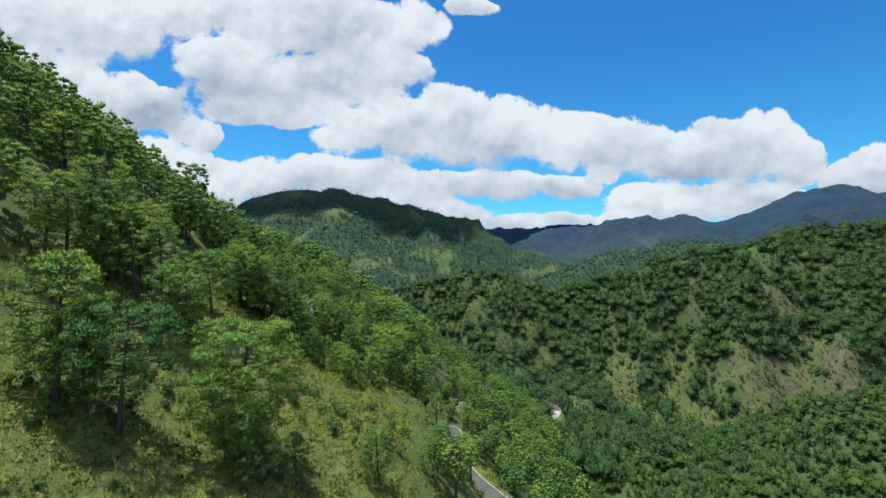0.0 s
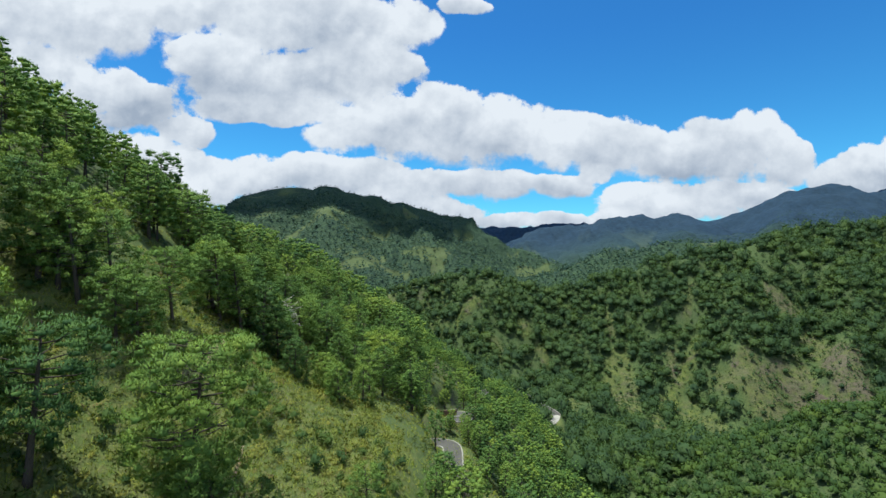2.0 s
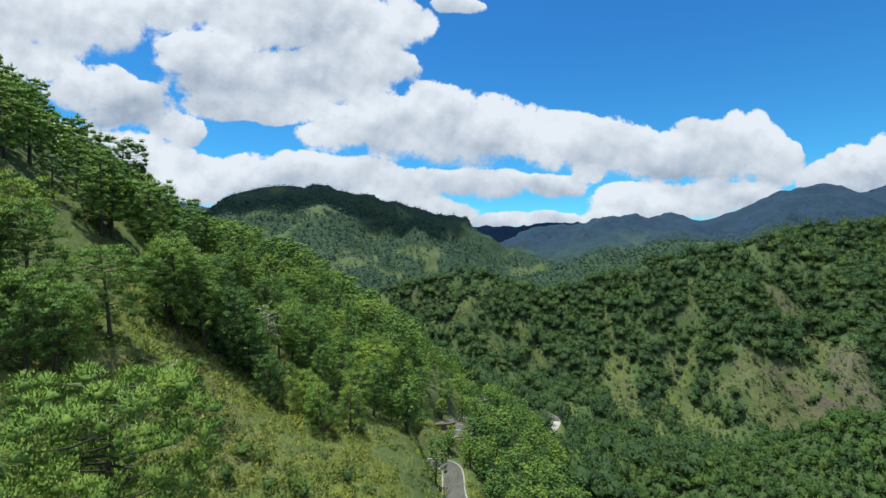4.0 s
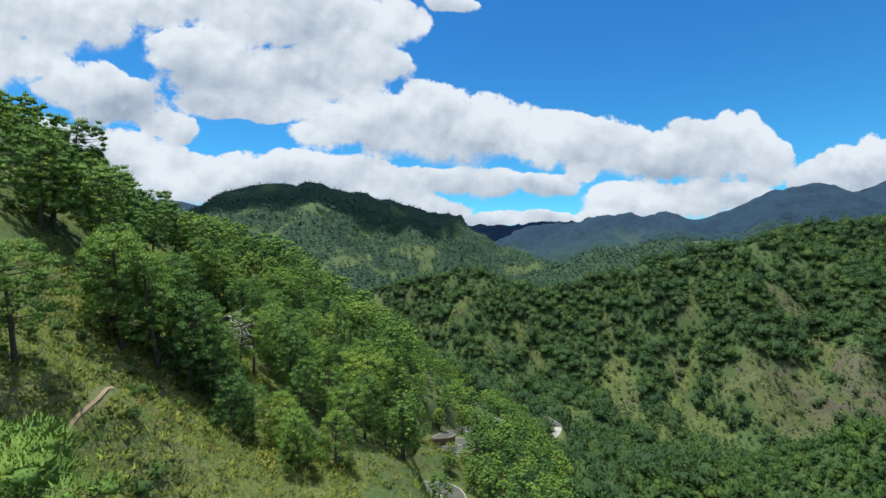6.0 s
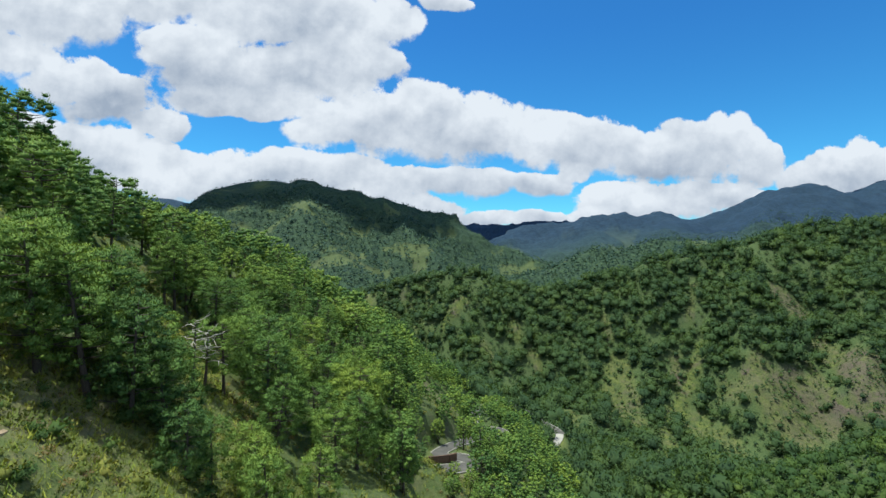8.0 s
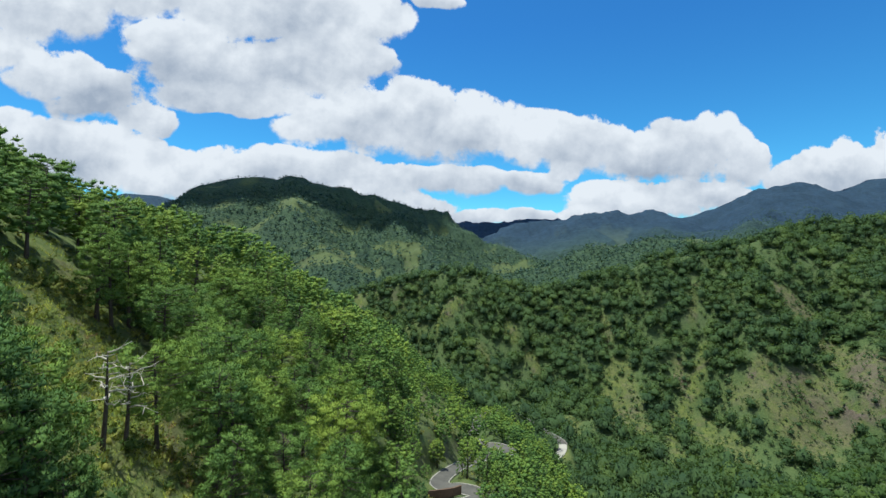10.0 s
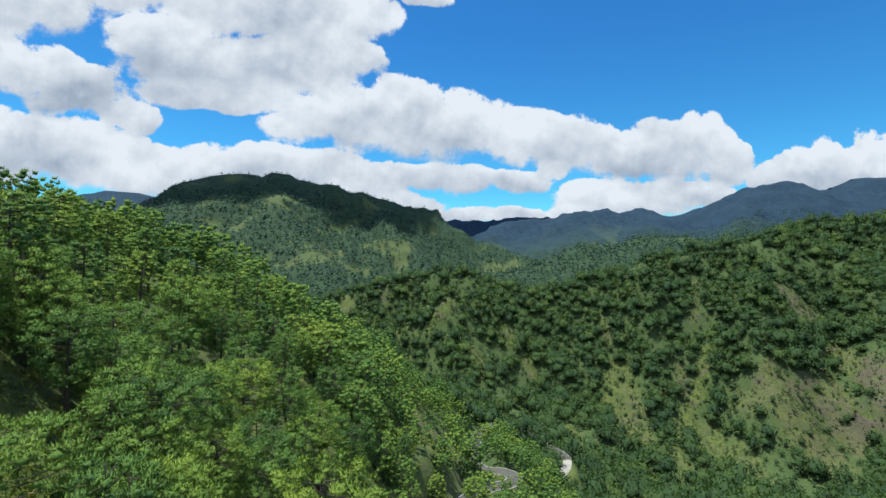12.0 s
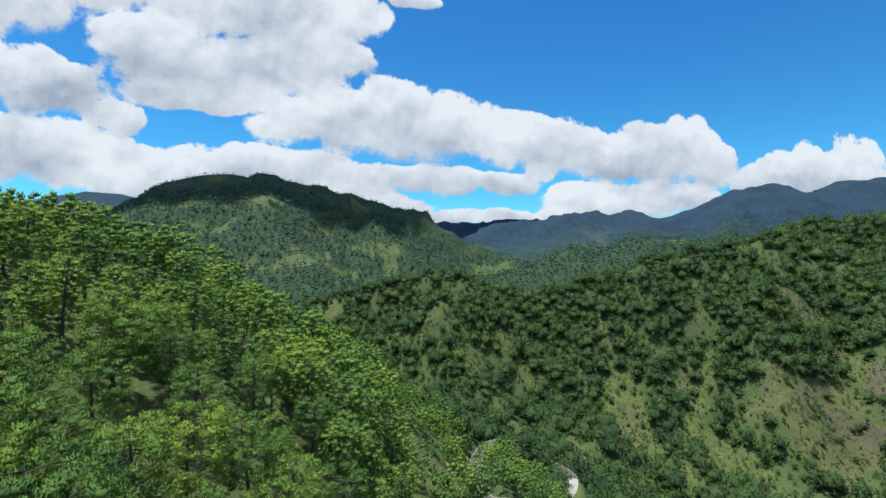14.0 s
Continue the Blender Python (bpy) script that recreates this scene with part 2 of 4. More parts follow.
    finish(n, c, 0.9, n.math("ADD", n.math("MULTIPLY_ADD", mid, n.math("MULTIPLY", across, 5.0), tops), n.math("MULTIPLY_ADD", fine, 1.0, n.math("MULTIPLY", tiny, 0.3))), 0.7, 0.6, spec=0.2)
    return m


ground_mat = ground_material()


def plain_material(name, a, b, scale, rough=0.85, depth=0.02):
    m, n = material(name)
    pos = n.add("ShaderNodeNewGeometry").outputs["Position"]
    k, l = n.noise(pos, scale, 6.0, 0.65), n.noise(pos, scale * 0.12, 3.0)
    c = n.mix(n.remap(n.math("MULTIPLY_ADD", l, 0.7, n.math("MULTIPLY", k, 0.4)), 0.4, 0.7), a, b)
    finish(n, c, rough, k, 0.5, depth)
    return m


asphalt = plain_material("worn_asphalt", (0.075, 0.073, 0.074, 1), (0.125, 0.12, 0.118, 1), 2.0)
concrete = plain_material("pale_concrete", (0.24, 0.23, 0.22, 1), (0.38, 0.37, 0.35, 1), 1.5)
dry_leaves = leaf_material("dry_bracken", (0.10, 0.085, 0.04, 1), (0.17, 0.13, 0.06, 1), (0.24, 0.20, 0.08, 1), scale=0.3)
dirt = plain_material("trail_dirt", (0.26, 0.19, 0.125, 1), (0.42, 0.33, 0.23, 1), 1.2)
rust = plain_material("rusty_brown_paint", (0.08, 0.055, 0.042, 1), (0.15, 0.1, 0.075, 1), 1.5)
cloud_white = plain_material("cloud_white", (0.8, 0.8, 0.8, 1), (0.85, 0.85, 0.85, 1), 0.01)


# ---- relief of the land ----
def lattice(ix, iy, seed):
    h = (ix.astype(np.int64) * 374761393 + iy.astype(np.int64) * 668265263 + seed * 974634777) & 0xFFFFFFFF
    h = ((h ^ (h >> 13)) * 1274126177) & 0xFFFFFFFF
    return ((h ^ (h >> 16)) & 0xFFFF) / 65535.0


def value_noise(x, y, size, seed=0):
    x, y = x / size, y / size
    ix, iy = np.floor(x), np.floor(y)
    fx, fy = x - ix, y - iy
    fx, fy = fx * fx * fx * (fx * (fx * 6 - 15) + 10), fy * fy * fy * (fy * (fy * 6 - 15) + 10)
    a, b = lattice(ix, iy, seed), lattice(ix + 1, iy, seed)
    c, d = lattice(ix, iy + 1, seed), lattice(ix + 1, iy + 1, seed)
    return (a + (b - a) * fx) * (1 - fy) + (c + (d - c) * fx) * fy


def fbm(x, y, size, octaves=4, seed=0):
    total, amp, norm = 0.0, 1.0, 0.0
    for i in range(octaves):
        total, norm = total + amp * (value_noise(x, y, size / 2**i, seed + i * 7) * 2 - 1), norm + amp
        amp *= 0.5
    return total / norm


def ridged(x, y, size, octaves=3, seed=0):
    total, amp, norm = 0.0, 1.0, 0.0
    for i in range(octaves):
        total, norm = total + amp * (1 - 2 * np.abs(value_noise(x, y, size / 2**i, seed + i * 5) * 2 - 1)), norm + amp
        amp *= 0.5
    return total / norm


def along(x, y, line):
    """Distance to a line of (x, y, z) and the line's height at the nearest place."""
    best, height = np.full(x.shape, 1e9), np.zeros(x.shape)
    for (ax, ay, az), (bx, by, bz) in zip(line, line[1:]):
        dx, dy = bx - ax, by - ay
        k = np.clip(((x - ax) * dx + (y - ay) * dy) / (dx * dx + dy * dy), 0, 1)
        d = np.hypot(x - ax - k * dx, y - ay - k * dy)
        near = d < best
        best, height = np.where(near, d, best), np.where(near, az + k * (bz - az), height)
    return best, height


def smooth_step(v, a, b):
    k = np.clip((v - a) / (b - a), 0, 1)
    return k * k * (3 - 2 * k)


# the near hillside: heights under the first eye, by rows from near to far and columns from the crest down to the stream
SLOPE_X = np.array([-420.0, -320, -200, -120, -75, -45, -25, -8, 10, 40, 90])
SLOPE = [
    (-120, (220, 170, 90, 30, -12, -38, -50, -60, -75, -100, -135)),
    (20, (225, 180, 105, 44, 2, -24, -35, -46, -62, -95, -132)),
    (75, (217, 180, 108, 46, 5, -19, -29.5, -36, -54, -90, -131)),
    (92, (215, 180, 112, 50, 10, -11.5, -27, -34, -52, -88, -130)),
    (150, (180, 160, 95, 40, 4, -24, -36, -46, -62, -92, -134)),
    (215, (110, 105, 60, 12, -10, -27, -40, -58, -69, -90, -134)),
    (275, (20, 30, 14, -4, -12, -32, -48, -62, -76, -92, -130)),
    (350, (-60, -40, -40, -46, -52, -57, -62, -72, -86, -104, -130)),
    (440, (-120, -110, -108, -108, -110, -112, -114, -116, -118, -124, -138)),
]
SLOPE_Y = np.array([row[0] for row in SLOPE], float)
SLOPE_Z = np.array([row[1] for row in SLOPE], float)

# crest lines: (slope of the flanks, points)
CRESTS = [
    (0.55, [(140, 262, -110), (150, 248, -98), (175, 205, -68), (215, 160, -50), (300, 90, -22), (420, 0, 10), (600, -150, 40)]),
    (0.74, [(150, 600, -62), (220, 575, -40), (308, 552, -13), (430, 560, 14), (560, 570, 34), (700, 560, 58), (900, 500, 90), (1200, 300, 130)]),
    (1.0, [(255, 562, -28), (205, 455, -112)]),
    (1.0, [(340, 548, -8), (300, 470, -58), (262, 405, -106)]),
    (1.0, [(480, 560, 20), (400, 460, -45), (340, 395, -98)]),
    (0.75, [(-150, 665, -98), (-75, 650, -70), (-10, 640, -52), (50, 628, -34), (95, 615, -46), (150, 600, -62)]),
    (0.9, [(50, 628, -36), (45, 560, -72), (75, 470, -124)]),
    (0.52, [(-900, 1500, 40), (-690, 1460, 116), (-550, 1460, 158), (-450, 1460, 178), (-350, 1460, 188), (-260, 1455, 174), (-170, 1445, 156), (-117, 1440, 126), (-54, 1440, 94), (-7, 1450, 100), (100, 1430, 60), (220, 1380, 10), (330, 1300, -40)]),
    (0.6, [(-350, 1460, 180), (-270, 1180, 70), (-140, 960, -40)]),
    (0.6, [(-117, 1440, 118), (-20, 1200, 24), (90, 1000, -60)]),
    (0.6, [(-600, 1460, 145), (-500, 1150, 50), (-400, 920, -40)]),
    (0.5, [(300, 1050, -40), (515, 1000, 18), (720, 980, 0), (900, 900, 40)]),
    (0.4, [(500, 2100, 80), (790, 1900, 104), (1010, 1900, 142), (1140, 1900, 132), (1310, 1900, 174), (1450, 1900, 222), (1625, 1900, 250), (1843, 1900, 244), (2300, 1900, 280)]),
    (0.45, [(1450, 1900, 215), (1150, 1500, 60), (900, 1250, -20)]),
    (0.5, [(1010, 1900, 135), (880, 1600, 40), (700, 1350, -40)]),
    (0.5, [(1640, 1900, 245), (1500, 1550, 120), (1350, 1250, 30)]),
    (0.4, [(100, 2800, 112), (200, 2800, 118), (300, 2900, 122), (600, 2800, 112), (900, 2700, 140), (1400, 2800, 160)]),
    (0.4, [(-3400, 3000, 255), (-2250, 3000, 258), (-1900, 3000, 236), (-1660, 3000, 272), (-1400, 3000, 246), (-900, 3100, 150), (100, 3200, 110)]),
]
ROAD = [(20, 92, -58), (11, 112, -60), (5, 125, -60.5), (3, 138, -60.5), (3.6, 148, -60.6), (3, 154, -60.8), (-2, 156.5, -61.2), (-9, 158, -62), (-15, 166, -63.5),
        (-15, 178, -65), (-9, 186, -66), (1, 187.5, -66), (9, 189, -66.3), (12.5, 193, -66.7), (9, 198, -67.5), (2, 202, -68.8), (2, 212, -72), (10, 232, -78),
        (22, 249, -83), (30, 251.5, -84), (34, 257, -84.6), (31, 264, -85.6), (24, 268, -87), (22, 284, -91)]
ROAD_LOW = [(22, 284, -91), (26, 305, -95), (34, 329, -98.5), (43, 340, -99), (54, 347, -101.5), (68, 354, -110), (80, 354, -119), (86.5, 349, -121.6), (86.5, 342, -122.2), (81, 333, -123), (76, 329, -124)]
TRAIL = [(-40.5, 97.5, 0), (-38.9, 94.4, 0), (-38.3, 92.6, 0), (-38.3, 91.5, 0), (-38.6, 90.6, 0), (-39, 89.7, 0), (-39.2, 88.1, 0), (-38.9, 86.6, 0)]
TRAIL_LOW = [(-28.9, 78.4, 0), (-28.2, 76, 0), (-27.4, 73.7, 0), (-26.6, 70.4, 0), (-26, 67.9, 0), (-25.4, 66, 0)]


# small rises and hollows of the near slope: x, y, height, radius
HUMPS = [(-38.5, 129, 3.0, 9), (-37.2, 93, 3.2, 4.5), (-39.4, 84.5, -2.6, 4.5), (-27, 71, 2.2, 6), (-11, 81.5, 1.8, 7), (-21, 107, 1.8, 7)]


def curve_points(line, step):
    """The line rounded off and cut into even steps."""
    p = np.array(line, float)
    for _ in range(3):
        q = np.empty((2 * len(p) - 2, 3))
        q[0::2], q[1::2] = p[:-1] * 0.75 + p[1:] * 0.25, p[:-1] * 0.25 + p[1:] * 0.75
        p = np.vstack([p[:1], q[1:-1], p[-1:]])
    s = np.concatenate([[0], np.cumsum(np.linalg.norm(np.diff(p, axis=0), axis=1))])
    t = np.arange(0, s[-1], step)
    return np.stack([np.interp(t, s, p[:, i]) for i in range(3)], 1)


ROAD_LINE, TRAIL_LINE, TRAIL_LOW_LINE = curve_points(ROAD + ROAD_LOW[1:], 1.5), curve_points(TRAIL, 0.5), curve_points(TRAIL_LOW, 0.5)


def spline(at, v):
    """Index and fraction of v on uneven steps."""
    i = np.clip(np.searchsorted(at, v) - 1, 0, len(at) - 2)
    return i, np.clip((v - at[i]) / (at[i + 1] - at[i]), 0, 1)


def slope_height(x, y):
    j, ty = spline(SLOPE_Y, y)
    i, tx = spline(SLOPE_X, x)

    def cubic(a, b, c, d, t):
        return b + 0.5 * t * (c - a + t * (2 * a - 5 * b + 4 * c - d + t * (3 * (b - c) + d - a)))

    rows = []
    for dj in (-1, 0, 1, 2):
        r = np.clip(j + dj, 0, len(SLOPE_Y) - 1)
        v = [SLOPE_Z[r, np.clip(i + di, 0, len(SLOPE_X) - 1)] for di in (-1, 0, 1, 2)]
        rows.append(cubic(*v, tx))
    return cubic(*rows, ty)


def height(x, y):
    x, y = np.asarray(x, float), np.asarray(y, float)
    far = np.hypot(x - 20, y - 100)
    wx = x + fbm(x, y, 90, 3, 11) * np.clip(far * 0.03, 2, 22)
    wy = y + fbm(x, y, 90, 3, 23) * np.clip(far * 0.03, 2, 22)
    left = slope_height(x, y)
    left = left - np.clip(x - 90, 0, 400) * 0.8 - np.clip(y - 440, 0, 2000) * 0.5
    floor = -146 + np.clip(y - 300, 0, 4000) * 0.035 + np.clip(np.abs(x - 110 - (y - 300) * 0.25) - 60, 0, 3000) * 0.03
    parts = [left, np.minimum(floor, 60)]
    for k, (slope, line) in enumerate(CRESTS):
        d, z = along(wx, wy, line)
        parts.append(z - slope * (np.sqrt(d * d + 64) - 8))
    soft = 5.0 + np.clip(far - 500, 0, 2000) * 0.012
    top = np.max(parts, axis=0)
    h = top + soft * np.log(sum(np.exp((p - top) / soft) for p in parts)) - soft * 0.4
    rough = np.clip((far - 120) / 300, 0, 1)
    h = h + ridged(wx, wy, 75, 3, 3) * 9 * rough + fbm(x, y, 260, 3, 41) * 25 * np.clip((far - 700) / 700, 0, 1)
    h = h + ridged(wx, wy, 260, 5, 77) * 34 * np.clip((far - 750) / 500, 0, 1)
    h = h + ridged(wx, wy, 420, 5, 99) * 30 * np.clip((far - 1400) / 500, 0, 1)
    h = h + fbm(x, y, 24, 4, 5) * 1.8 * (1 - np.clip((far - 300) / 600, 0, 0.7))
    for line, flat, bank in ((ROAD_LINE[::2], 3.6, 11.0),):
        near = (x > line[:, 0].min() - 20) & (x < line[:, 0].max() + 20) & (y > line[:, 1].min() - 20) & (y < line[:, 1].max() + 20)
        if near.any():
            d, z = along(x[near], y[near], line)
            k = 1 - smooth_step(d, flat, bank)
            h[near] = h[near] * (1 - k) + (z - 0.25) * k
    for cx, cy, dz, r in HUMPS:
        h = h + dz * np.exp(-((x - cx) ** 2 + (y - cy) ** 2) / (r * r))
    return h + EYE


def ground_z(x, y):
    return float(height(np.array([float(x)]), np.array([float(y)]))[0])


def spaced(stops):
    """Coordinates in steps that change from stop to stop: (start, step), ..., (end, 0)."""
    out = []
    for (a, s), (b, _) in zip(stops, stops[1:]):
        out += list(np.linspace(a, b, max(1, round((b - a) / s)), endpoint=False))
    return np.array(out + [stops[-1][0]])


def mesh_from(name, verts, faces, mat, smooth=False):
    me = bpy.data.meshes.new(name)
    me.from_pydata(verts, [], faces)
    me.materials.append(mat)
    if smooth:
        me.polygons.foreach_set("use_smooth", [True] * len(me.polygons))
    me.update()
    return me


def grid_mesh(name, verts, nx, ny, mat):
    me = bpy.data.meshes.new(name)
    i = np.arange((ny - 1) * (nx - 1))
    a = (i // (nx - 1)) * nx + i % (nx - 1)
    quads = np.stack([a, a + 1, a + nx + 1, a + nx], 1).astype(np.int32)
    me.vertices.add(len(verts)), me.loops.add(quads.size), me.polygons.add(len(quads))
    me.vertices.foreach_set("co", verts.astype(np.float32).ravel())
    me.loops.foreach_set("vertex_index", quads.ravel())
    me.polygons.foreach_set("loop_start", np.arange(0, quads.size, 4, dtype=np.int32))
    me.polygons.foreach_set("use_smooth", np.ones(len(quads), bool))
    me.materials.append(mat)
    me.update(calc_edges=True)
    me.validate()
    return me


# open places without trees: x, y, half length across, half length ahead
CLEARINGS = [(1, 178, 10, 8), (27, 243, 7, 7), (10, 108, 6, 18), (-43, 131, 8, 9), (-56, 113, 3.5, 6), (-50.5, 102, 4, 5), (-44, 95, 4, 5), (-62.5, 124, 4, 6), (-52, 77, 8, 4), (-26, 94, 12, 19), (-37, 86, 5, 9), (-14, 80, 9, 16), (-52, 140, 11, 13), (-46, 129, 8, 9), (-62, 152, 8, 9), (-37, 126, 7, 8), (-27, 115, 12, 10), (2, 136, 8, 17), (5, 182, 7, 7), (28, 247, 5, 5),
             (80, 332, 6, 6), (-38, 183, 4, 7), (4, 252, 7, 7), (-20, 345, 8, 5), (-40, 66, 5, 8)]

# grassy and earthy glades across the valley: from x, y to x, y, half width, share of bare earth
GLADES = [
    (185, 480, 166, 412, 13, 0.2), (256, 463, 199, 412, 6.5, 0.0), (274, 412, 273, 372, 20, 0.5), (301, 407, 299, 380, 13, 0.7), (325, 432, 313, 374, 5, 0.0), (351, 400, 329, 372, 16, 1.0),
    (351, 486, 358, 473, 10, 0.8), (357, 448, 346, 419, 9, 0.3), (219, 411, 209, 366, 13, 0.1), (221, 387, 220, 361, 10, 0.3), (231, 461, 226, 449, 7, 1.0), (184, 393, 173, 365, 4.5, 0.0),
    (50, 566, 24, 547, 7, 0.0), (67, 522, 66, 491, 7, 0.3), (98, 552, 101, 536, 5.5, 0.0), (115, 524, 118, 508, 5.5, 0.2), (-67, 635, -62, 621, 5, 0.0), (-1, 275, 9, 270, 6, 0.7),
    (123, 432, 119, 399, 4, 0.2), (284, 521, 262, 488, 3.3, 0.3), (195, 533, 190, 509, 4.4, 0.5), (-3, 223, 1, 193, 3, 0.2), (-33, 222, -21, 196, 2.8, 0.1), (-67, 162, -41, 137, 5, 0.0),
]


# places where trees are kept low so that the camera sees the road
LOW_TREES = [(0, 171, 14, 17), (27, 236, 9, 15), (80, 320, 9, 13), (4, 136, 9, 16)]


def in_clearing(x, y, places):
    hit = np.zeros(x.shape, bool)
    w = fbm(x, y, 16, 3, 91) * 0.5
    for cx, cy, rx, ry in places:
        hit |= ((x - cx) / rx) ** 2 + ((y - cy) / ry) ** 2 < 1 + w
    return hit


def glades(x, y):
    """How open the woods across the valley are, and how earthy, from 0 to 1."""
    is_open, earthy = np.zeros(x.shape), np.zeros(x.shape)
    wide = 1 + 0.7 * fbm(x, y, 14, 3, 57)
    for x0, y0, x1, y1, half, share in GLADES:
        d, _ = along(x, y, [(x0, y0, 0), (x1, y1, 0)])
        k = 1 - smooth_step(d, half * wide * 0.8, half * wide * 1.15)
        is_open, earthy = np.maximum(is_open, k), np.maximum(earthy, k * share)
    return is_open, earthy


def open_slope(x, y):
    """The grassy near slope below the first woods."""
    edge = np.interp(x, [-72, -56, -52, -44, -38, -30, -24, -14, -13, -6], [92, 92, 108, 124, 134, 130, 122, 116, 104, 100])
    return (x > -72) & (x < -6) & (y < edge + 4 * fbm(x, y, 12, 2, 15))


def far_woods(x, y):
    """Where the distant flanks are wooded: above zero."""
    return fbm(x, y, 75, 4, 81) + 0.34 + 0.25 * (1 - smooth_step(y, 800, 1050)) + 0.16 * smooth_step(y, 1150, 1300) - 0.35 * smooth_step(fbm(x, y, 300, 3, 19), 0.05, 0.4) * (y < 1400)


def build_ground():
    xs = spaced([(-4800, 160), (-1200, 30), (-400, 12), (-160, 2.5), (-105, 1.9), (20, 2.5), (60, 5), (420, 9), (900, 20), (2000, 60), (4800, 0)])
    ys = spaced([(-1500, 120), (-200, 20), (0, 4), (30, 1.9), (190, 2.6), (260, 5), (680, 9), (1600, 24), (3300, 80), (4900, 0)])
    gx, gy = np.meshgrid(xs, ys)
    gz = height(gx.ravel(), gy.ravel())
    verts = np.stack([gx.ravel(), gy.ravel(), gz], 1)
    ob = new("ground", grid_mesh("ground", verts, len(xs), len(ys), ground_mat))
    x, y = verts[:, 0], verts[:, 1]
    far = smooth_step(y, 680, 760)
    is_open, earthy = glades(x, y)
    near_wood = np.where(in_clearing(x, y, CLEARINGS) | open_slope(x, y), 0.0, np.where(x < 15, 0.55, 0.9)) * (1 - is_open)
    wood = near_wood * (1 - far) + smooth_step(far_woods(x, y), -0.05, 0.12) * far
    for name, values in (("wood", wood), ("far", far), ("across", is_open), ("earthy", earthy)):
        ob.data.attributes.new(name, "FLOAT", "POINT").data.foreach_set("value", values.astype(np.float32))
    return tagged(ob, "steep grassy mountain hillsides with bare earth patches round a deep valley", "ground", kind="structure")


ground = build_ground()


# ---- road and trail ----
def ribbon(name, line, half, lift, mat, thick=0.25, offset=0.0):
    d = np.gradient(line[:, :2], axis=0)
    d /= np.linalg.norm(d, axis=1)[:, None]
    side = np.stack([d[:, 1], -d[:, 0]], 1)
    verts, faces = [], []
    for p, s in zip(line, side):
        for o, dz in ((-half, -thick), (-half, 0), (half, 0), (half, -thick)):
            verts.append((p[0] + s[0] * (o + offset), p[1] + s[1] * (o + offset), p[2] + EYE + lift + dz))
    for i in range(len(line) - 1):
        a, b = 4 * i, 4 * i + 4
        faces += [(a, b, b + 1, a + 1), (a + 1, b + 1, b + 2, a + 2), (a + 2, b + 2, b + 3, a + 3)]
    faces += [(0, 1, 2, 3), tuple(4 * (len(line) - 1) + k for k in (3, 2, 1, 0))]
    return mesh_from(name, verts, faces, mat)


PAVED = len(ROAD_LINE) - int(20 / 1.5)
road = tagged(new("road", ribbon("road", ROAD_LINE[:PAVED + 1], 2.6, 0.02, asphalt)), "narrow winding grey asphalt mountain road with pale edges", "road", kind="structure")
tagged(new("road", ribbon("road", ROAD_LINE[PAVED:], 2.4, 0.02, concrete)), "bend of pale concrete road low in the valley", "road", kind="structure")
for side in (-2.78, 2.78):
    tagged(new("kerb", ribbon("kerb", ROAD_LINE[:PAVED + 1], 0.18, 0.12, concrete, 0.5, side)), "pale concrete edging along the mountain road", "kerb", kind="structure")
for line in (TRAIL_LINE, TRAIL_LOW_LINE):
    trail_mesh = ribbon("trail", line, 0.17, 0.0, dirt, 0.2)
    for v in trail_mesh.vertices:
        v.co.z = ground_z(v.co.x, v.co.y) + 0.07 - (0.3 if v.index % 4 in (0, 3) else 0.0)
    tagged(new("trail", trail_mesh), "narrow bare dirt footpath along the grassy slope", "trail", kind="structure")


def make_cloud(x, y, z, rx, ry, rz, seed):
    """A high cumulus, added out of view to shade the mountains under it."""
    bm = bmesh.new()
    bmesh.ops.create_icosphere(bm, subdivisions=5, radius=1)
    for v in bm.verts:
        p = v.co.copy()
        k = 1 + 0.25 * noise.fractal(p * 1.6 + Vector((seed, 0, 0)), 1.0, 2.0, 5) + 0.12 * noise.noise(p * 7)
        v.co = Vector((p.x * rx * k, p.y * ry * k, max(p.z, -0.3) * rz * k))
    me = bpy.data.meshes.new("cloud")
    bm.to_mesh(me), bm.free()
    me.materials.append(cloud_white)
    ob = new("cloud", me)
    ob.location = (x, y, z)
    return tagged(ob, "white cumulus cloud above the view, added to shade the mountains", "cloud", kind="structure")


CLOUD_UP = 3300
OVER = (SUN_DIR.x / SUN_DIR.z * CLOUD_UP, SUN_DIR.y / SUN_DIR.z * CLOUD_UP)
for i, (gx, gy, rx, ry) in enumerate([(-380, 1430, 560, 190), (520, 2900, 700, 300), (1800, 2050, 500, 150)]):
    make_cloud(gx + OVER[0], gy + OVER[1], CLOUD_UP + EYE, rx, ry, 160, i * 3.7)


# ---- trees ----
GOLD = (1 + 5**0.5) / 2
BALL = np.array([(s * a, r * b, 0) for a, b in ((1, GOLD),) for s in (-1, 1) for r in (-1, 1)], float)
BALL = np.concatenate([BALL, BALL[:, [2, 0, 1]], BALL[:, [1, 2, 0]]]) / math.hypot(1, GOLD)
BALL_FACES = [(i, j, k) for i in range(12) for j in range(i + 1, 12) for k in range(j + 1, 12)
              if max(np.linalg.norm(BALL[i] - BALL[j]), np.linalg.norm(BALL[j] - BALL[k]), np.linalg.norm(BALL[i] - BALL[k])) < 1.1]
BALL_FACES = np.array([f if np.linalg.det(BALL[list(f)]) > 0 else (f[0], f[2], f[1]) for f in BALL_FACES])


def unit(v):
    return v / (np.linalg.norm(v, axis=-1, keepdims=True) + 1e-9)


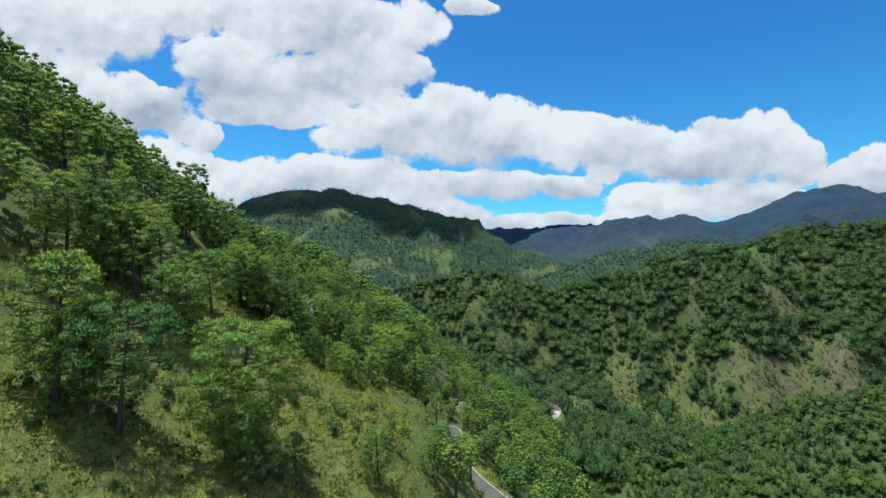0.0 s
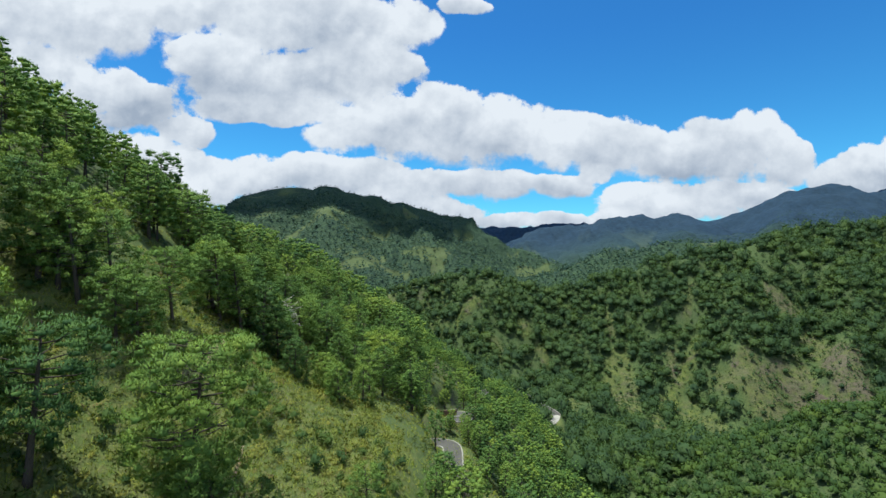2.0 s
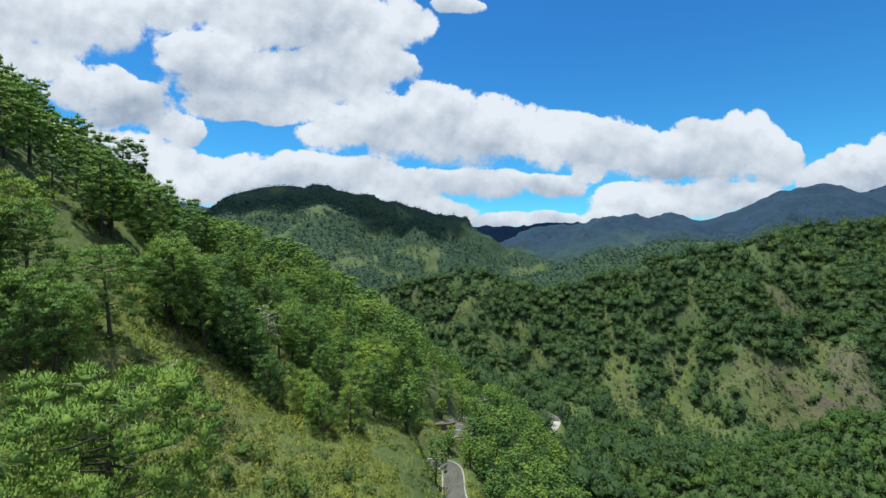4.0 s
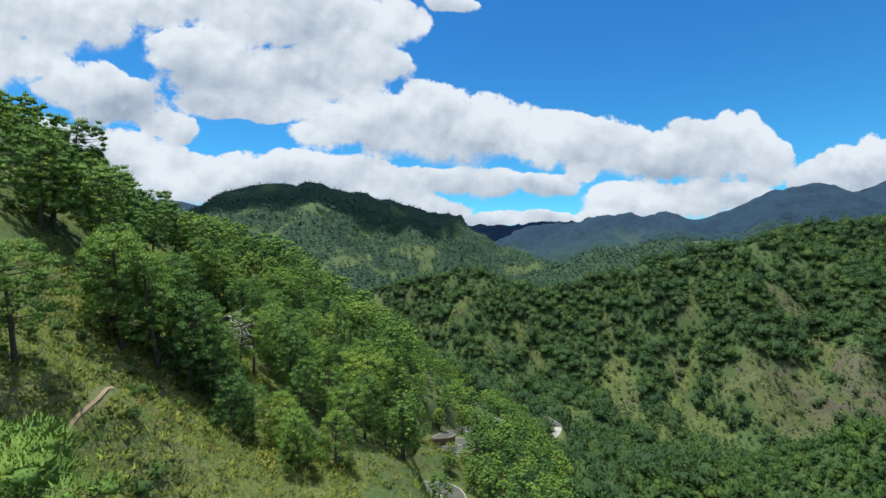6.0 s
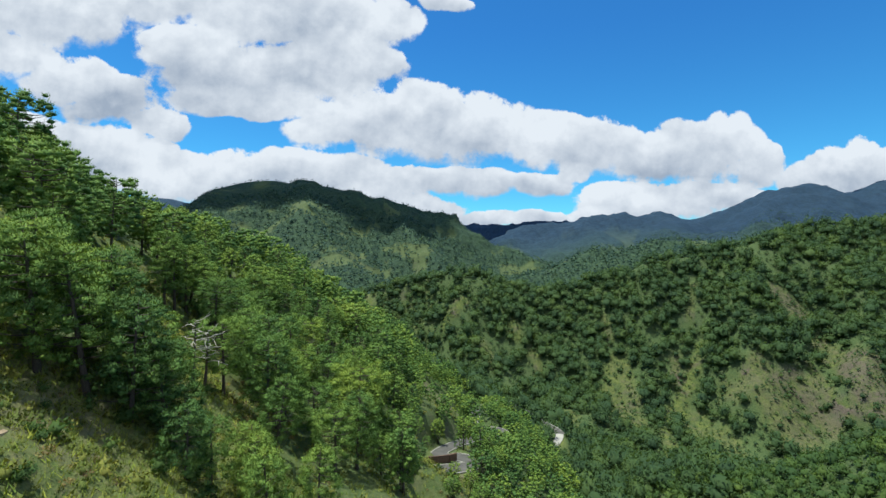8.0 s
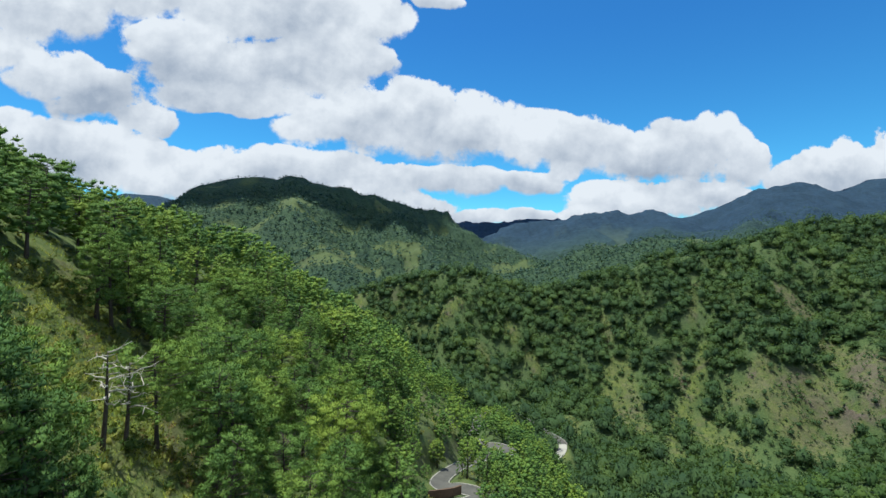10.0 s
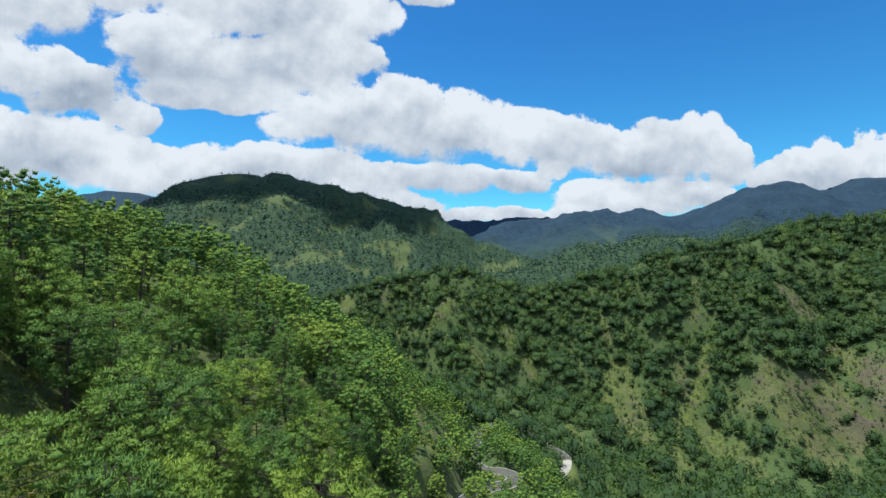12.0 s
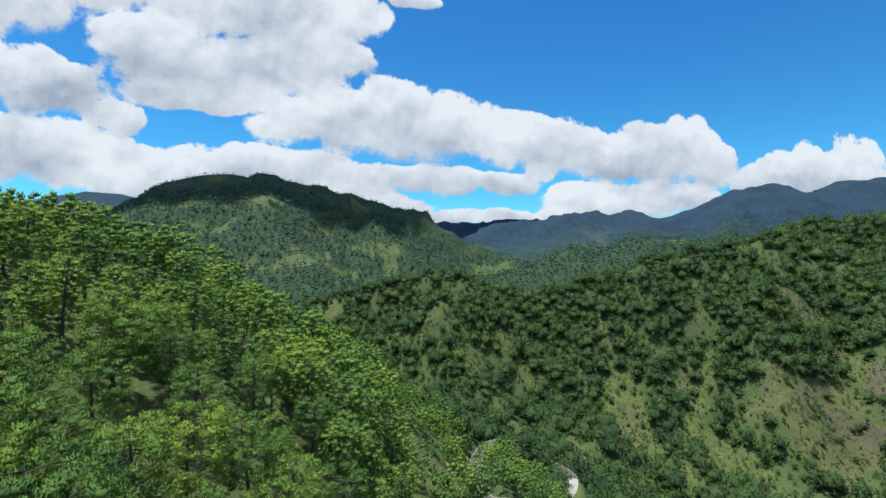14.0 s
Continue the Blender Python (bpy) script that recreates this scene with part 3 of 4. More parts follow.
def blades(feet, ways, lengths, widths, shade, rng):
    """Pointed needle or leaf blades from feet along ways, shaded softly along the given normals: (vertices, faces, normals)."""
    ways, shade = unit(ways), unit(shade)
    across = unit(np.cross(ways, shade + rng.normal(size=ways.shape) * 0.55))
    flat = np.cross(across, ways)
    across = np.where((flat * shade).sum(1, keepdims=True) < 0, -across, across)
    half = across * widths[:, None] * 0.5
    tris = np.stack([feet - half, feet + half, feet + ways * lengths[:, None]], 1)
    return tris.reshape(-1, 3), np.arange(len(tris) * 3).reshape(-1, 3), np.repeat(shade, 3, axis=0)


def gathered(pieces):
    """Pieces of (vertices, faces, normals) as one."""
    verts, faces, normals, total = [], [], [], 0
    for v, f, n in pieces:
        verts.append(v), faces.append(f + total), normals.append(n)
        total += len(v)
    return np.concatenate(verts), np.concatenate(faces), np.concatenate(normals)


EIGHT = np.array([(1, 0, 0), (0, 1, 0), (-1, 0, 0), (0, -1, 0), (0, 0, 1), (0, 0, -1)], float)
EIGHT_FACES = np.array([(0, 1, 4), (1, 2, 4), (2, 3, 4), (3, 0, 4), (1, 0, 5), (2, 1, 5), (3, 2, 5), (0, 3, 5)])


def core(c, rx, rz, rng, lift=0.5, small=False):
    """A solid lump of foliage."""
    turn = np.array(Euler(rng.uniform(0, 6, 3)).to_matrix())
    if small:
        d = EIGHT @ turn
        return d * (rx, rx, rz) * rng.uniform(0.9, 1.3, (6, 1)) + c, EIGHT_FACES, unit(d + (0, 0, lift))
    d = BALL @ turn
    return d * (rx, rx, rz) * rng.uniform(0.8, 1.2, (12, 1)) + c, BALL_FACES, unit(d + (0, 0, lift))


def lump(centre, rx, rz, count, length, width, rng, upright=1.0, under=-0.35, away=None, lift=0.3, even=1.3):
    """A clump of foliage: blades over a flattened ball."""
    d = unit(rng.normal(size=(count, 3)))
    d[:, 2] = np.where(d[:, 2] < under, -d[:, 2], d[:, 2])
    c = centre + d * (rx, rx, rz) * rng.uniform(0.55, 1.05, (count, 1))
    shade = unit(d * (rz / rx, rz / rx, 1)) + (0, 0, lift) + rng.normal(size=(count, 3)) * 0.22
    if away is not None:
        shade = shade + unit(c - away) * even
    ways = d * 0.5 + (0, 0, upright) + rng.normal(size=(count, 3)) * 0.4
    return blades(c, ways, length * rng.uniform(0.7, 1.3, count), width * rng.uniform(0.7, 1.3, count), shade, rng)


def pine_shape(rng, tall, wide, bare, pads, count, length, width, flat_top, solid=0.0):
    """Limbs and foliage of a pine. tall, wide: metres; bare: share of the trunk without limbs."""
    limbs, pieces = [], []
    lean = rng.normal(size=2) * 0.03 * tall
    middle = np.array([0, 0, tall * (bare * 0.5 + 0.4)])
    for k in range(pads):
        f = bare + (1 - bare) * ((k + 0.5 + rng.uniform(-0.4, 0.4)) / pads)
        g = (f - bare) / (1 - bare)
        belly = 0.55 if flat_top else 0.3
        reach = wide / 2 * math.sqrt(max(0.08, 1 - ((g - belly) / (0.62 if flat_top else 0.78)) ** 2))
        az = k * 2.4 + rng.uniform(-0.5, 0.5)
        r = reach * math.sqrt(rng.uniform(0.15, 0.98))
        root = np.array([lean[0] * f, lean[1] * f, tall * f * 0.9])
        tip = root + np.array([math.cos(az) * r, math.sin(az) * r, r * rng.uniform(0.05, 0.35)])
        tip[2] = min(tip[2], tall * 0.95 - 0.12 * r)
        if k % 4 == 0:
            limbs.append((root, tip))
        rad = (0.3 + 0.058 * wide) * rng.uniform(0.65, 1.25)
        deep = rad * rng.uniform(0.5, 0.8)
        if solid:
            pieces.append(core(tip + (0, 0, -0.1 * deep), rad * solid, deep * solid, rng, 0.2, True))
        pieces.append(lump(tip, rad, deep, count, length, width, rng, 0.55, -0.45, middle, 0.15, 0.6 if count > 40 else 1.0))
    return lean, limbs, gathered(pieces)


def dome_shape(rng, tall, wide, lobes, count, size, small=False):
    """Foliage of a round-crowned tree seen from far off: a solid uneven dome under loose tufts of leaves."""
    middle, radii = np.array([0, 0, tall * 0.56]), np.array([wide * 0.5, wide * 0.5, tall * 0.44])
    knobs = unit(rng.normal(size=(lobes, 3)) + (0, 0, 0.5))

    def swell(d):
        return 0.74 + 0.38 * np.exp((np.max(d @ knobs.T, axis=1) - 1) * 5.0)

    c, f, _ = core(np.zeros(3), 1.0, 1.0, rng, 0.0, small)
    d = unit(c)
    solid = (middle + d * radii * (swell(d) * rng.uniform(0.6, 0.82, len(d)))[:, None], f, unit(unit(d / radii) + (0, 0, 0.6)))
    d = unit(rng.normal(size=(count, 3)) + (0, 0, 0.25))
    feet = middle + d * radii * (swell(d) * rng.uniform(0.8, 1.0, count))[:, None]
    way = unit(np.cross(d, rng.normal(size=d.shape))) * 0.9 + d * 0.45 + (0, 0, 0.25)
    shade = unit(d / radii) + (0, 0, 0.5) + rng.normal(size=d.shape) * 0.5
    tufts = blades(feet, way, size * rng.uniform(0.6, 1.4, count), size * rng.uniform(0.5, 1.1, count), shade, rng)
    return gathered([solid, tufts])


def smooth_mesh(name, verts, faces, normals, mat):
    me = bpy.data.meshes.new(name)
    n = len(faces)
    me.vertices.add(len(verts)), me.loops.add(n * 3), me.polygons.add(n)
    me.vertices.foreach_set("co", np.ascontiguousarray(verts, np.float32).ravel())
    me.loops.foreach_set("vertex_index", np.ascontiguousarray(faces, np.int32).ravel())
    me.polygons.foreach_set("loop_start", np.arange(0, n * 3, 3, dtype=np.int32))
    me.polygons.foreach_set("use_smooth", np.ones(n, bool))
    me.materials.append(mat)
    me.update(calc_edges=True)
    me.normals_split_custom_set_from_vertices(np.ascontiguousarray(normals, np.float32))
    return me


def tube(path, radii, sides, verts, faces):
    base = len(verts)
    for i, (p, r) in enumerate(zip(path, radii)):
        d = np.array(path[min(i + 1, len(path) - 1)]) - np.array(path[max(i - 1, 0)])
        d = d / (np.linalg.norm(d) + 1e-9)
        a = np.cross(d, (0.3, 0.9, 0.1) if abs(d[2]) > 0.8 else (0, 0, 1))
        a /= np.linalg.norm(a)
        b = np.cross(d, a)
        for k in range(sides):
            w = 2 * math.pi * k / sides
            verts.append(tuple(np.array(p) + (a * math.cos(w) + b * math.sin(w)) * r))
    for i in range(len(path) - 1):
        for k in range(sides):
            q, w = base + i * sides, (k + 1) % sides
            faces.append((q + k, q + w, q + sides + w, q + sides + k))
    faces.append(tuple(base + k for k in range(sides))[::-1])
    faces.append(tuple(base + (len(path) - 1) * sides + k for k in range(sides)))


def trunk_mesh(name, rng, tall, lean, mat, thick, limbs):
    v, f = [], []
    path, radii = [], []
    for i in range(9):
        s = i / 8
        wob = np.array([math.sin(s * 5 + lean[0]), math.cos(s * 4 + lean[1]), 0]) * 0.12 * s
        path.append(np.array([lean[0] * s, lean[1] * s, tall * 0.93 * s - 1.2 * (i == 0)]) + wob)
        radii.append(thick * ((1 - s) ** 0.8 * 0.9 + 0.08) * (1.35 if i == 0 else 1))
    tube(path, radii, 7, v, f)
    for root, tip in limbs:
        mid = (root + tip) / 2 + np.array([0, 0, -0.06 * np.linalg.norm(tip - root)])
        tube([root, mid, tip], [thick * 0.3, thick * 0.2, thick * 0.06], 3, v, f)
    return mesh_from(name, v, f, mat, True)


def make_pine(kind, seed, fine):
    """One pine with trunk, limbs and crown, as an Empty at its base."""
    rng = np.random.default_rng(seed)
    tall, wide, bare, pads, flat = kind
    lean, limbs, tris = pine_shape(rng, tall, wide, bare, pads, int(76 * max(1, (wide / 11.5) ** 2)), 0.36, 0.12, flat, 0.45) if fine else pine_shape(rng, tall, wide, bare, pads, 27, 0.38, 0.135, flat, 0.7)
    ob = new("pine_tree")
    thick = 0.018 * tall + 0.06
    for name, me in (("trunk", trunk_mesh("trunk", rng, tall, lean, bark, thick, limbs)), ("crown", smooth_mesh("crown", *tris, needles))):
        part = new(name, me)
        part.parent = ob
    return ob


def scatter(rng, x0, x1, y0, y1, gap):
    gx, gy = np.meshgrid(np.arange(x0, x1, gap), np.arange(y0, y1, gap))
    x, y = gx.ravel(), gy.ravel()
    return x + rng.uniform(-0.5, 0.5, x.size) * gap, y + rng.uniform(-0.5, 0.5, x.size) * gap


def eye_way_free(x, y):
    """Away from the line along which the camera flies."""
    d, _ = along(x, y, [(0, -5, 0), (-4, 45, 0), (-11, 122, 0)])
    return d > 7


PINES = [(18, 10.5, 0.18, 116, False), (16, 12.5, 0.3, 116, True), (19, 9.5, 0.24, 108, False), (14, 9.5, 0.14, 92, False), (17, 13, 0.3, 126, True), (11.5, 7.5, 0.1, 64, False), (19, 11, 0.4, 112, True), (21, 16, 0.12, 210, True)]
pine_kinds = [make_pine(k, 100 + i % len(PINES), i < len(PINES)) for i, k in enumerate(PINES + PINES)]
PINE_LABELS = ["tall dark green pine with a layered crown on the grassy slope", "flat-topped green pine with spreading limbs on the slope",
               "slender tall green pine with a bare dark trunk", "medium bright green pine with a dense crown on the slope", "broad umbrella-crowned yellow-green pine on the slope",
               "small young green pine with a narrow crown", "tall flat-topped pine with a long bare trunk", "very broad sunlit yellow-green pine with limbs almost to the ground"]
for ob, text in zip(pine_kinds, PINE_LABELS + PINE_LABELS):
    tagged(ob, text, "tree", group="pines on the near slope")

rng = np.random.default_rng(5)
tx, ty = scatter(rng, -150, 70, 12, 330, 8.2)
keep = (fbm(tx, ty, 34, 3, 61) > np.where(ty > 125, -0.55, -0.25)) & ~in_clearing(tx, ty, CLEARINGS) & eye_way_free(tx, ty) & ~open_slope(tx, ty)
keep &= (along(tx, ty, ROAD_LINE[::3])[0] > 3.8) & (glades(tx, ty)[0] < 0.5)
keep &= along(tx, ty, TRAIL_LINE[::3])[0] > 2.5
tx, ty = tx[keep], ty[keep]
lx, ly = scatter(rng, -14, 62, 118, 330, 8.5)
low = ~in_clearing(lx, ly, CLEARINGS) & (along(lx, ly, ROAD_LINE[::3])[0] > 4.2) & (fbm(lx, ly, 26, 3, 47) > -0.45) & (glades(lx, ly)[0] < 0.5) & eye_way_free(lx, ly)
tx, ty = np.concatenate([tx, lx[low]]), np.concatenate([ty, ly[low]])
order = np.argsort(along(tx, ty, [(-38, 62, 0), (-44, 100, 0), (-34, 135, 0), (-38, 190, 0)])[0])
near, rest = order[:255], order[255:]
young = in_clearing(tx, ty, LOW_TREES)
used = set()


def plant(i, x, y, size, turn):
    m = pose(x, y, ground_z(x, y) - 0.1, rng.normal() * 2, rng.normal() * 2, turn) @ Matrix.Scale(size, 4)
    if i in used:
        ob = copy_thing(pine_kinds[i], m)
    else:
        used.add(i)
        ob = pine_kinds[i]
        ob.matrix_basis = m
        return ob
    ob.matrix_basis = m
    return ob


# pines that stand alone or in rows on the open slope: kind, x, y, size, turn
ALONE = [(7, -29, 64, 1.0, 40), (1, -42, 59, 1.1, 70), (0, -48.6, 57.2, 1.1, 20), (3, -45.8, 58.4, 1.05, 200), (3, -24.5, 61.5, 0.62, 0), (5, -20.5, 64.2, 0.65, 90), (0, -10.1, 71.7, 0.52, 10),
         (5, -1.8, 81.5, 0.7, 60), (3, -33.5, 70, 0.7, 300), (2, -62.2, 83.7, 1.0, 0), (0, -59.7, 84.4, 0.95, 50), (2, -56.3, 84, 0.95, 130), (3, -48.7, 81.2, 0.9, 210), (3, -46.5, 82.6, 0.85, 300), (0, -65.7, 79.6, 1.0, 77),
         (6, -67.5, 77, 0.9, 10), (0, -54, 88, 0.85, 33), (1, -60, 90, 0.95, 190), (6, -66, 88, 1.0, 250), (1, -46.3, 91.5, 0.85, 15),
         (0, -50.5, 113.2, 0.9, 15), (2, -48.8, 110.9, 0.85, 100), (3, -47.4, 117, 1.0, 200), (0, -44, 117.5, 0.95, 130), (3, -41, 118, 0.95, 30), (2, -42.5, 114.5, 0.85, 80), (3, -37.5, 116.5, 0.8, 33),
         (0, -45.8, 107.5, 0.95, 44), (2, -42.2, 109.6, 0.95, 140), (0, -38.8, 111.6, 0.85, 250), (3, -36, 113.6, 0.9, 310), (5, -30.7, 107.7, 0.75, 90), (5, -28.7, 109.2, 0.7, 10), (3, -26.4, 113.3, 0.6, 60), (5, -20.8, 104.9, 0.75, 140), (5, -17.2, 111.5, 0.8, 220), (5, -24, 110.2, 0.7, 20), (5, -22.5, 107.4, 0.65, 0),
         (5, -33.2, 113, 0.75, 44), (4, -37.2, 133.2, 0.8, 10), (0, -30.5, 134, 0.9, 0), (2, -29.2, 135.4, 0.85, 50), (3, -31, 144, 0.95, 110), (0, -35.8, 169, 0.95, 80), (3, -28.7, 165.3, 0.95, 160),
         (1, -47, 165, 0.9, 12), (4, -51, 172, 0.9, 50), (0, -41.5, 158, 0.9, 99), (1, -36.5, 150, 0.85, 140), (2, -60.1, 158.3, 0.9, 0), (2, -58.4, 159.5, 0.85, 200), (6, -58.3, 164.2, 0.85, 80), (0, -55.5, 166.4, 0.85, 120)]
for kind, x, y, size, turn in ALONE:
    plant(kind, x, y, size, turn)
for count, k in enumerate(near):
    plant(int(rng.integers(0, 7)) + (len(PINES) if count > 45 else 0), tx[k], ty[k], rng.uniform(0.66, 1.02) * (0.42 if young[k] else 0.66 if tx[k] > -12 else 1.12 if tx[k] < -62 and ty[k] < 160 else 1), rng.uniform(0, 360))


def joined_trees(name, label, xs, ys, kinds, sizes, mat):
    """Many plants in one mesh; kinds are (vertices, faces, normals)."""
    zs = height(xs, ys)
    pieces, tints = [], []
    for x, y, z, s in zip(xs, ys, zs, sizes):
        v, f, n = kinds[int(rng.integers(0, len(kinds)))]
        a = rng.uniform(0, 2 * math.pi)
        turn = np.array([[math.cos(a), math.sin(a), 0], [-math.sin(a), math.cos(a), 0], [0, 0, 1]])
        pieces.append((v @ turn * (s, s, s * rng.uniform(0.85, 1.15)) + (x, y, z - 0.2), f, n @ turn))
        tints.append(np.full(len(v), 1.0 + rng.uniform()))
    ob = new(name, smooth_mesh(name, *gathered(pieces), mat))
    ob.data.attributes.new("tint", "FLOAT", "POINT").data.foreach_set("value", np.concatenate(tints).astype(np.float32))
    return tagged(ob, label, "forest" if name == "forest" else "plants", kind="stuff")


def crown_set(seed, count, pads, leaf_count, length, width):
    out = []
    for i in range(count):
        r = np.random.default_rng(seed + i)
        tall, wide = r.uniform(12, 18), r.uniform(8, 11.5)
        lean, limbs, tris = pine_shape(r, tall, wide, r.uniform(0.2, 0.4), pads, leaf_count, length, width, i % 2 == 0, 0.95)
        a = np.linspace(0, 2 * math.pi, 4)[:3]
        ring = np.stack([np.cos(a), np.sin(a), 0 * a], 1) * 0.28
        top = np.array([lean[0], lean[1], tall * 0.9])
        stem = np.array([(ring[k], ring[(k + 1) % 3], top) for k in range(3)]).reshape(-1, 3)
        out.append(gathered([tris, (stem, np.arange(9).reshape(-1, 3), unit(stem * (1, 1, 0) + 1e-3))]))
    return out


def dome_set(seed, count, lobes, leaf_count, size, small=False):
    out = []
    for i in range(count):
        r = np.random.default_rng(seed + i)
        out.append(dome_shape(r, r.uniform(8.5, 13.5), r.uniform(8, 12.5), lobes, leaf_count, size, small))
    return out


mid_crowns = crown_set(300, 10, 42, 7, 0.62, 0.3)
joined_trees("forest", "dense green pines farther along the slope", tx[rest], ty[rest], mid_crowns, rng.uniform(0.75, 1.2, len(rest)) * np.where(in_clearing(tx[rest], ty[rest], LOW_TREES), 0.42, np.where(tx[rest] > -12, 0.7, 1.0)), needles)

far_crowns = dome_set(400, 14, 9, 96, 1.45)
fx, fy = scatter(rng, -260, 760, 250, 690, 6.4)
open_ground = glades(fx, fy)[0] > 0.5
keep = (fbm(fx, fy, 60, 3, 71) > -0.6) & (fbm(fx, fy, 22, 2, 72) > -0.42) & ~in_clearing(fx, fy, CLEARINGS) & (~open_ground | (rng.uniform(size=fx.size) < 0.26))
keep &= ~((fx > -150) & (fx < 70) & (fy < 330)) & (fx < fy * 1.15 + 40) & (fx > -fy * 0.75)
keep &= (fy < 605) | (fx < 160)
keep &= (fy < 655) & (fx < fy * 1.05 + 20)
keep &= (fx - 130 > (270 - fy) * 3) | (fx < 130)
keep &= along(fx, fy, ROAD_LINE[::3])[0] > 4
fx, fy, open_ground = fx[keep], fy[keep], open_ground[keep]
big = np.where(open_ground, rng.uniform(0.2, 0.6, fx.size), 0.6 + 0.75 * rng.uniform(size=fx.size) ** 1.5) * np.where(in_clearing(fx, fy, LOW_TREES), 0.5, 1.0)
for k, text in enumerate(("dark green forest on the wooded knoll across the valley", "dense green forest on the hill across the valley")):
    s = (fx < 160) == (k == 0)
    joined_trees("forest", text, fx[s], fy[s], far_crowns, big[s], far_leaves)

# low growth between the crowns
ux, uy = scatter(rng, -200, 520, 300, 640, 7.0)
keep = (glades(ux, uy)[0] < 0.6) & ~((ux > -150) & (ux < 70) & (uy < 330)) & (ux < uy * 1.0) & ((uy < 600) | (ux < 160)) & ~in_clearing(ux, uy, CLEARINGS)
keep &= (along(ux, uy, ROAD_LINE[::3])[0] > 5) & ((ux - 130 > (270 - uy) * 3) | (ux < 130))
ux, uy = ux[keep], uy[keep]
joined_trees("forest", "low young trees between the crowns across the valley", ux, uy, dome_set(430, 8, 5, 34, 2.2, True), rng.uniform(0.25, 0.55, ux.size), far_leaves)

# young woods on the near spur
yx, yy = scatter(rng, 60, 300, 90, 275, 3.5)
keep = eye_way_free(yx, yy) & (yx < yy * 1.3 + 60) & (fbm(yx, yy, 30, 3, 17) > -0.6) & (along(yx, yy, ROAD_LINE[::3])[0] > 6)
yx, yy = yx[keep], yy[keep]
joined_trees("forest", "young light green forest on the near spur", yx, yy, dome_set(450, 8, 5, 46, 1.6), rng.uniform(0.28, 0.66, yx.size), young_leaves)

tiny_crowns = dome_set(500, 8, 4, 7, 3.4, True)
mx, my = scatter(rng, -1500, 1500, 700, 1640, 10.4)
keep = ((far_woods(mx, my) > 0) | (rng.uniform(size=mx.size) < 0.24)) & (np.abs(mx) < my * 1.0 + 40)
mx, my = mx[keep], my[keep]
joined_trees("forest", "distant woods on the mountain flanks", mx, my, tiny_crowns, rng.uniform(0.5, 1.1, len(mx)) * np.where(my > 1340, 0.5, 1.0), hazed_leaves)


# ---- undergrowth ----
def shrub_set(seed, count, leaf_count, size):
    out = []
    for i in range(count):
        r = np.random.default_rng(seed + i)
        out.append(gathered([core(np.array([0, 0, 0.15]), 0.42, 0.4, r, 0.2, True), lump(np.array([0, 0, 0.2]), 0.95, 0.75, leaf_count, size, size * 0.75, r, 0.4, 0.0)]))
    return out


sx, sy = scatter(rng, -75, 15, 38, 180, 1.2)
ex, ey = scatter(rng, -40, 45, 180, 262, 1.7)
sx, sy = np.concatenate([sx, ex]), np.concatenate([sy, ey])
keep = (fbm(sx, sy, 6, 3, 33) > -0.35) & (in_clearing(sx, sy, CLEARINGS) | open_slope(sx, sy) | (rng.uniform(size=sx.size) < 0.3)) & (along(sx, sy, ROAD_LINE[::3])[0] > 4) & (along(sx, sy, TRAIL_LINE[::3])[0] > 1.0) & (along(sx, sy, TRAIL_LOW_LINE[::3])[0] > 1.0)
sx, sy = sx[keep], sy[keep]
joined_trees("shrubs", "low leafy green shrubs among the grass", sx, sy, shrub_set(600, 10, 38, 0.3), 0.4 + 1.0 * rng.uniform(size=len(sx)) ** 2.5, broadleaf)
hx, hy = scatter(rng, -75, 12, 40, 175, 3.4)
keep = (fbm(hx, hy, 14, 3, 37) > 0.0) & (open_slope(hx, hy) | in_clearing(hx, hy, CLEARINGS)) & (along(hx, hy, ROAD_LINE[::3])[0] > 5) & (along(hx, hy, TRAIL_LINE[::3])[0] > 2) & (along(hx, hy, TRAIL_LOW_LINE[::3])[0] > 2)
hx, hy = hx[keep], hy[keep]
joined_trees("bushes", "dark green bushes taller than the grass on the open slope", hx, hy, dome_set(660, 8, 6, 90, 1.7, True), 0.1 + 0.16 * rng.uniform(size=len(hx)) ** 1.6, young_leaves)
dx, dy = scatter(rng, -75, 15, 40, 170, 2.3)
keep = (fbm(dx, dy, 9, 3, 55) > 0.22) & (along(dx, dy, TRAIL_LINE[::3])[0] > 1.2)
dx, dy = dx[keep], dy[keep]
joined_trees("bracken", "dry brown and yellow bracken on the open slope", dx, dy, shrub_set(640, 5, 36, 0.3), rng.uniform(0.35, 0.9, len(dx)), dry_leaves)

gx, gy = scatter(rng, -85, 15, 30, 175, 0.72)
keep = (along(gx, gy, TRAIL_LINE[::3])[0] > 0.8) & (rng.uniform(size=gx.size) < 0.8) & (in_clearing(gx, gy, CLEARINGS) | open_slope(gx, gy) | (rng.uniform(size=gx.size) < 0.35))
gx, gy = gx[keep], gy[keep]


def tuft_set(seed, count):
    out = []
    for i in range(count):
        r = np.random.default_rng(seed + i)
        b = 11
        c = r.normal(size=(b, 3)) * (0.25, 0.25, 0)
        d = r.normal(size=(b, 3)) * (0.5, 0.5, 0.1) + (0, 0, 1)
        out.append(blades(c, d, r.uniform(0.45, 1.15, b), r.uniform(0.05, 0.11, b), r.normal(size=(b, 3)) * 0.6 + (0.2, 0, 0.8), r))
    return out


joined_trees("grass", "tall yellow-green grass on the open slope", gx, gy, tuft_set(700, 8), rng.uniform(0.6, 1.3, len(gx)), grass_blades)


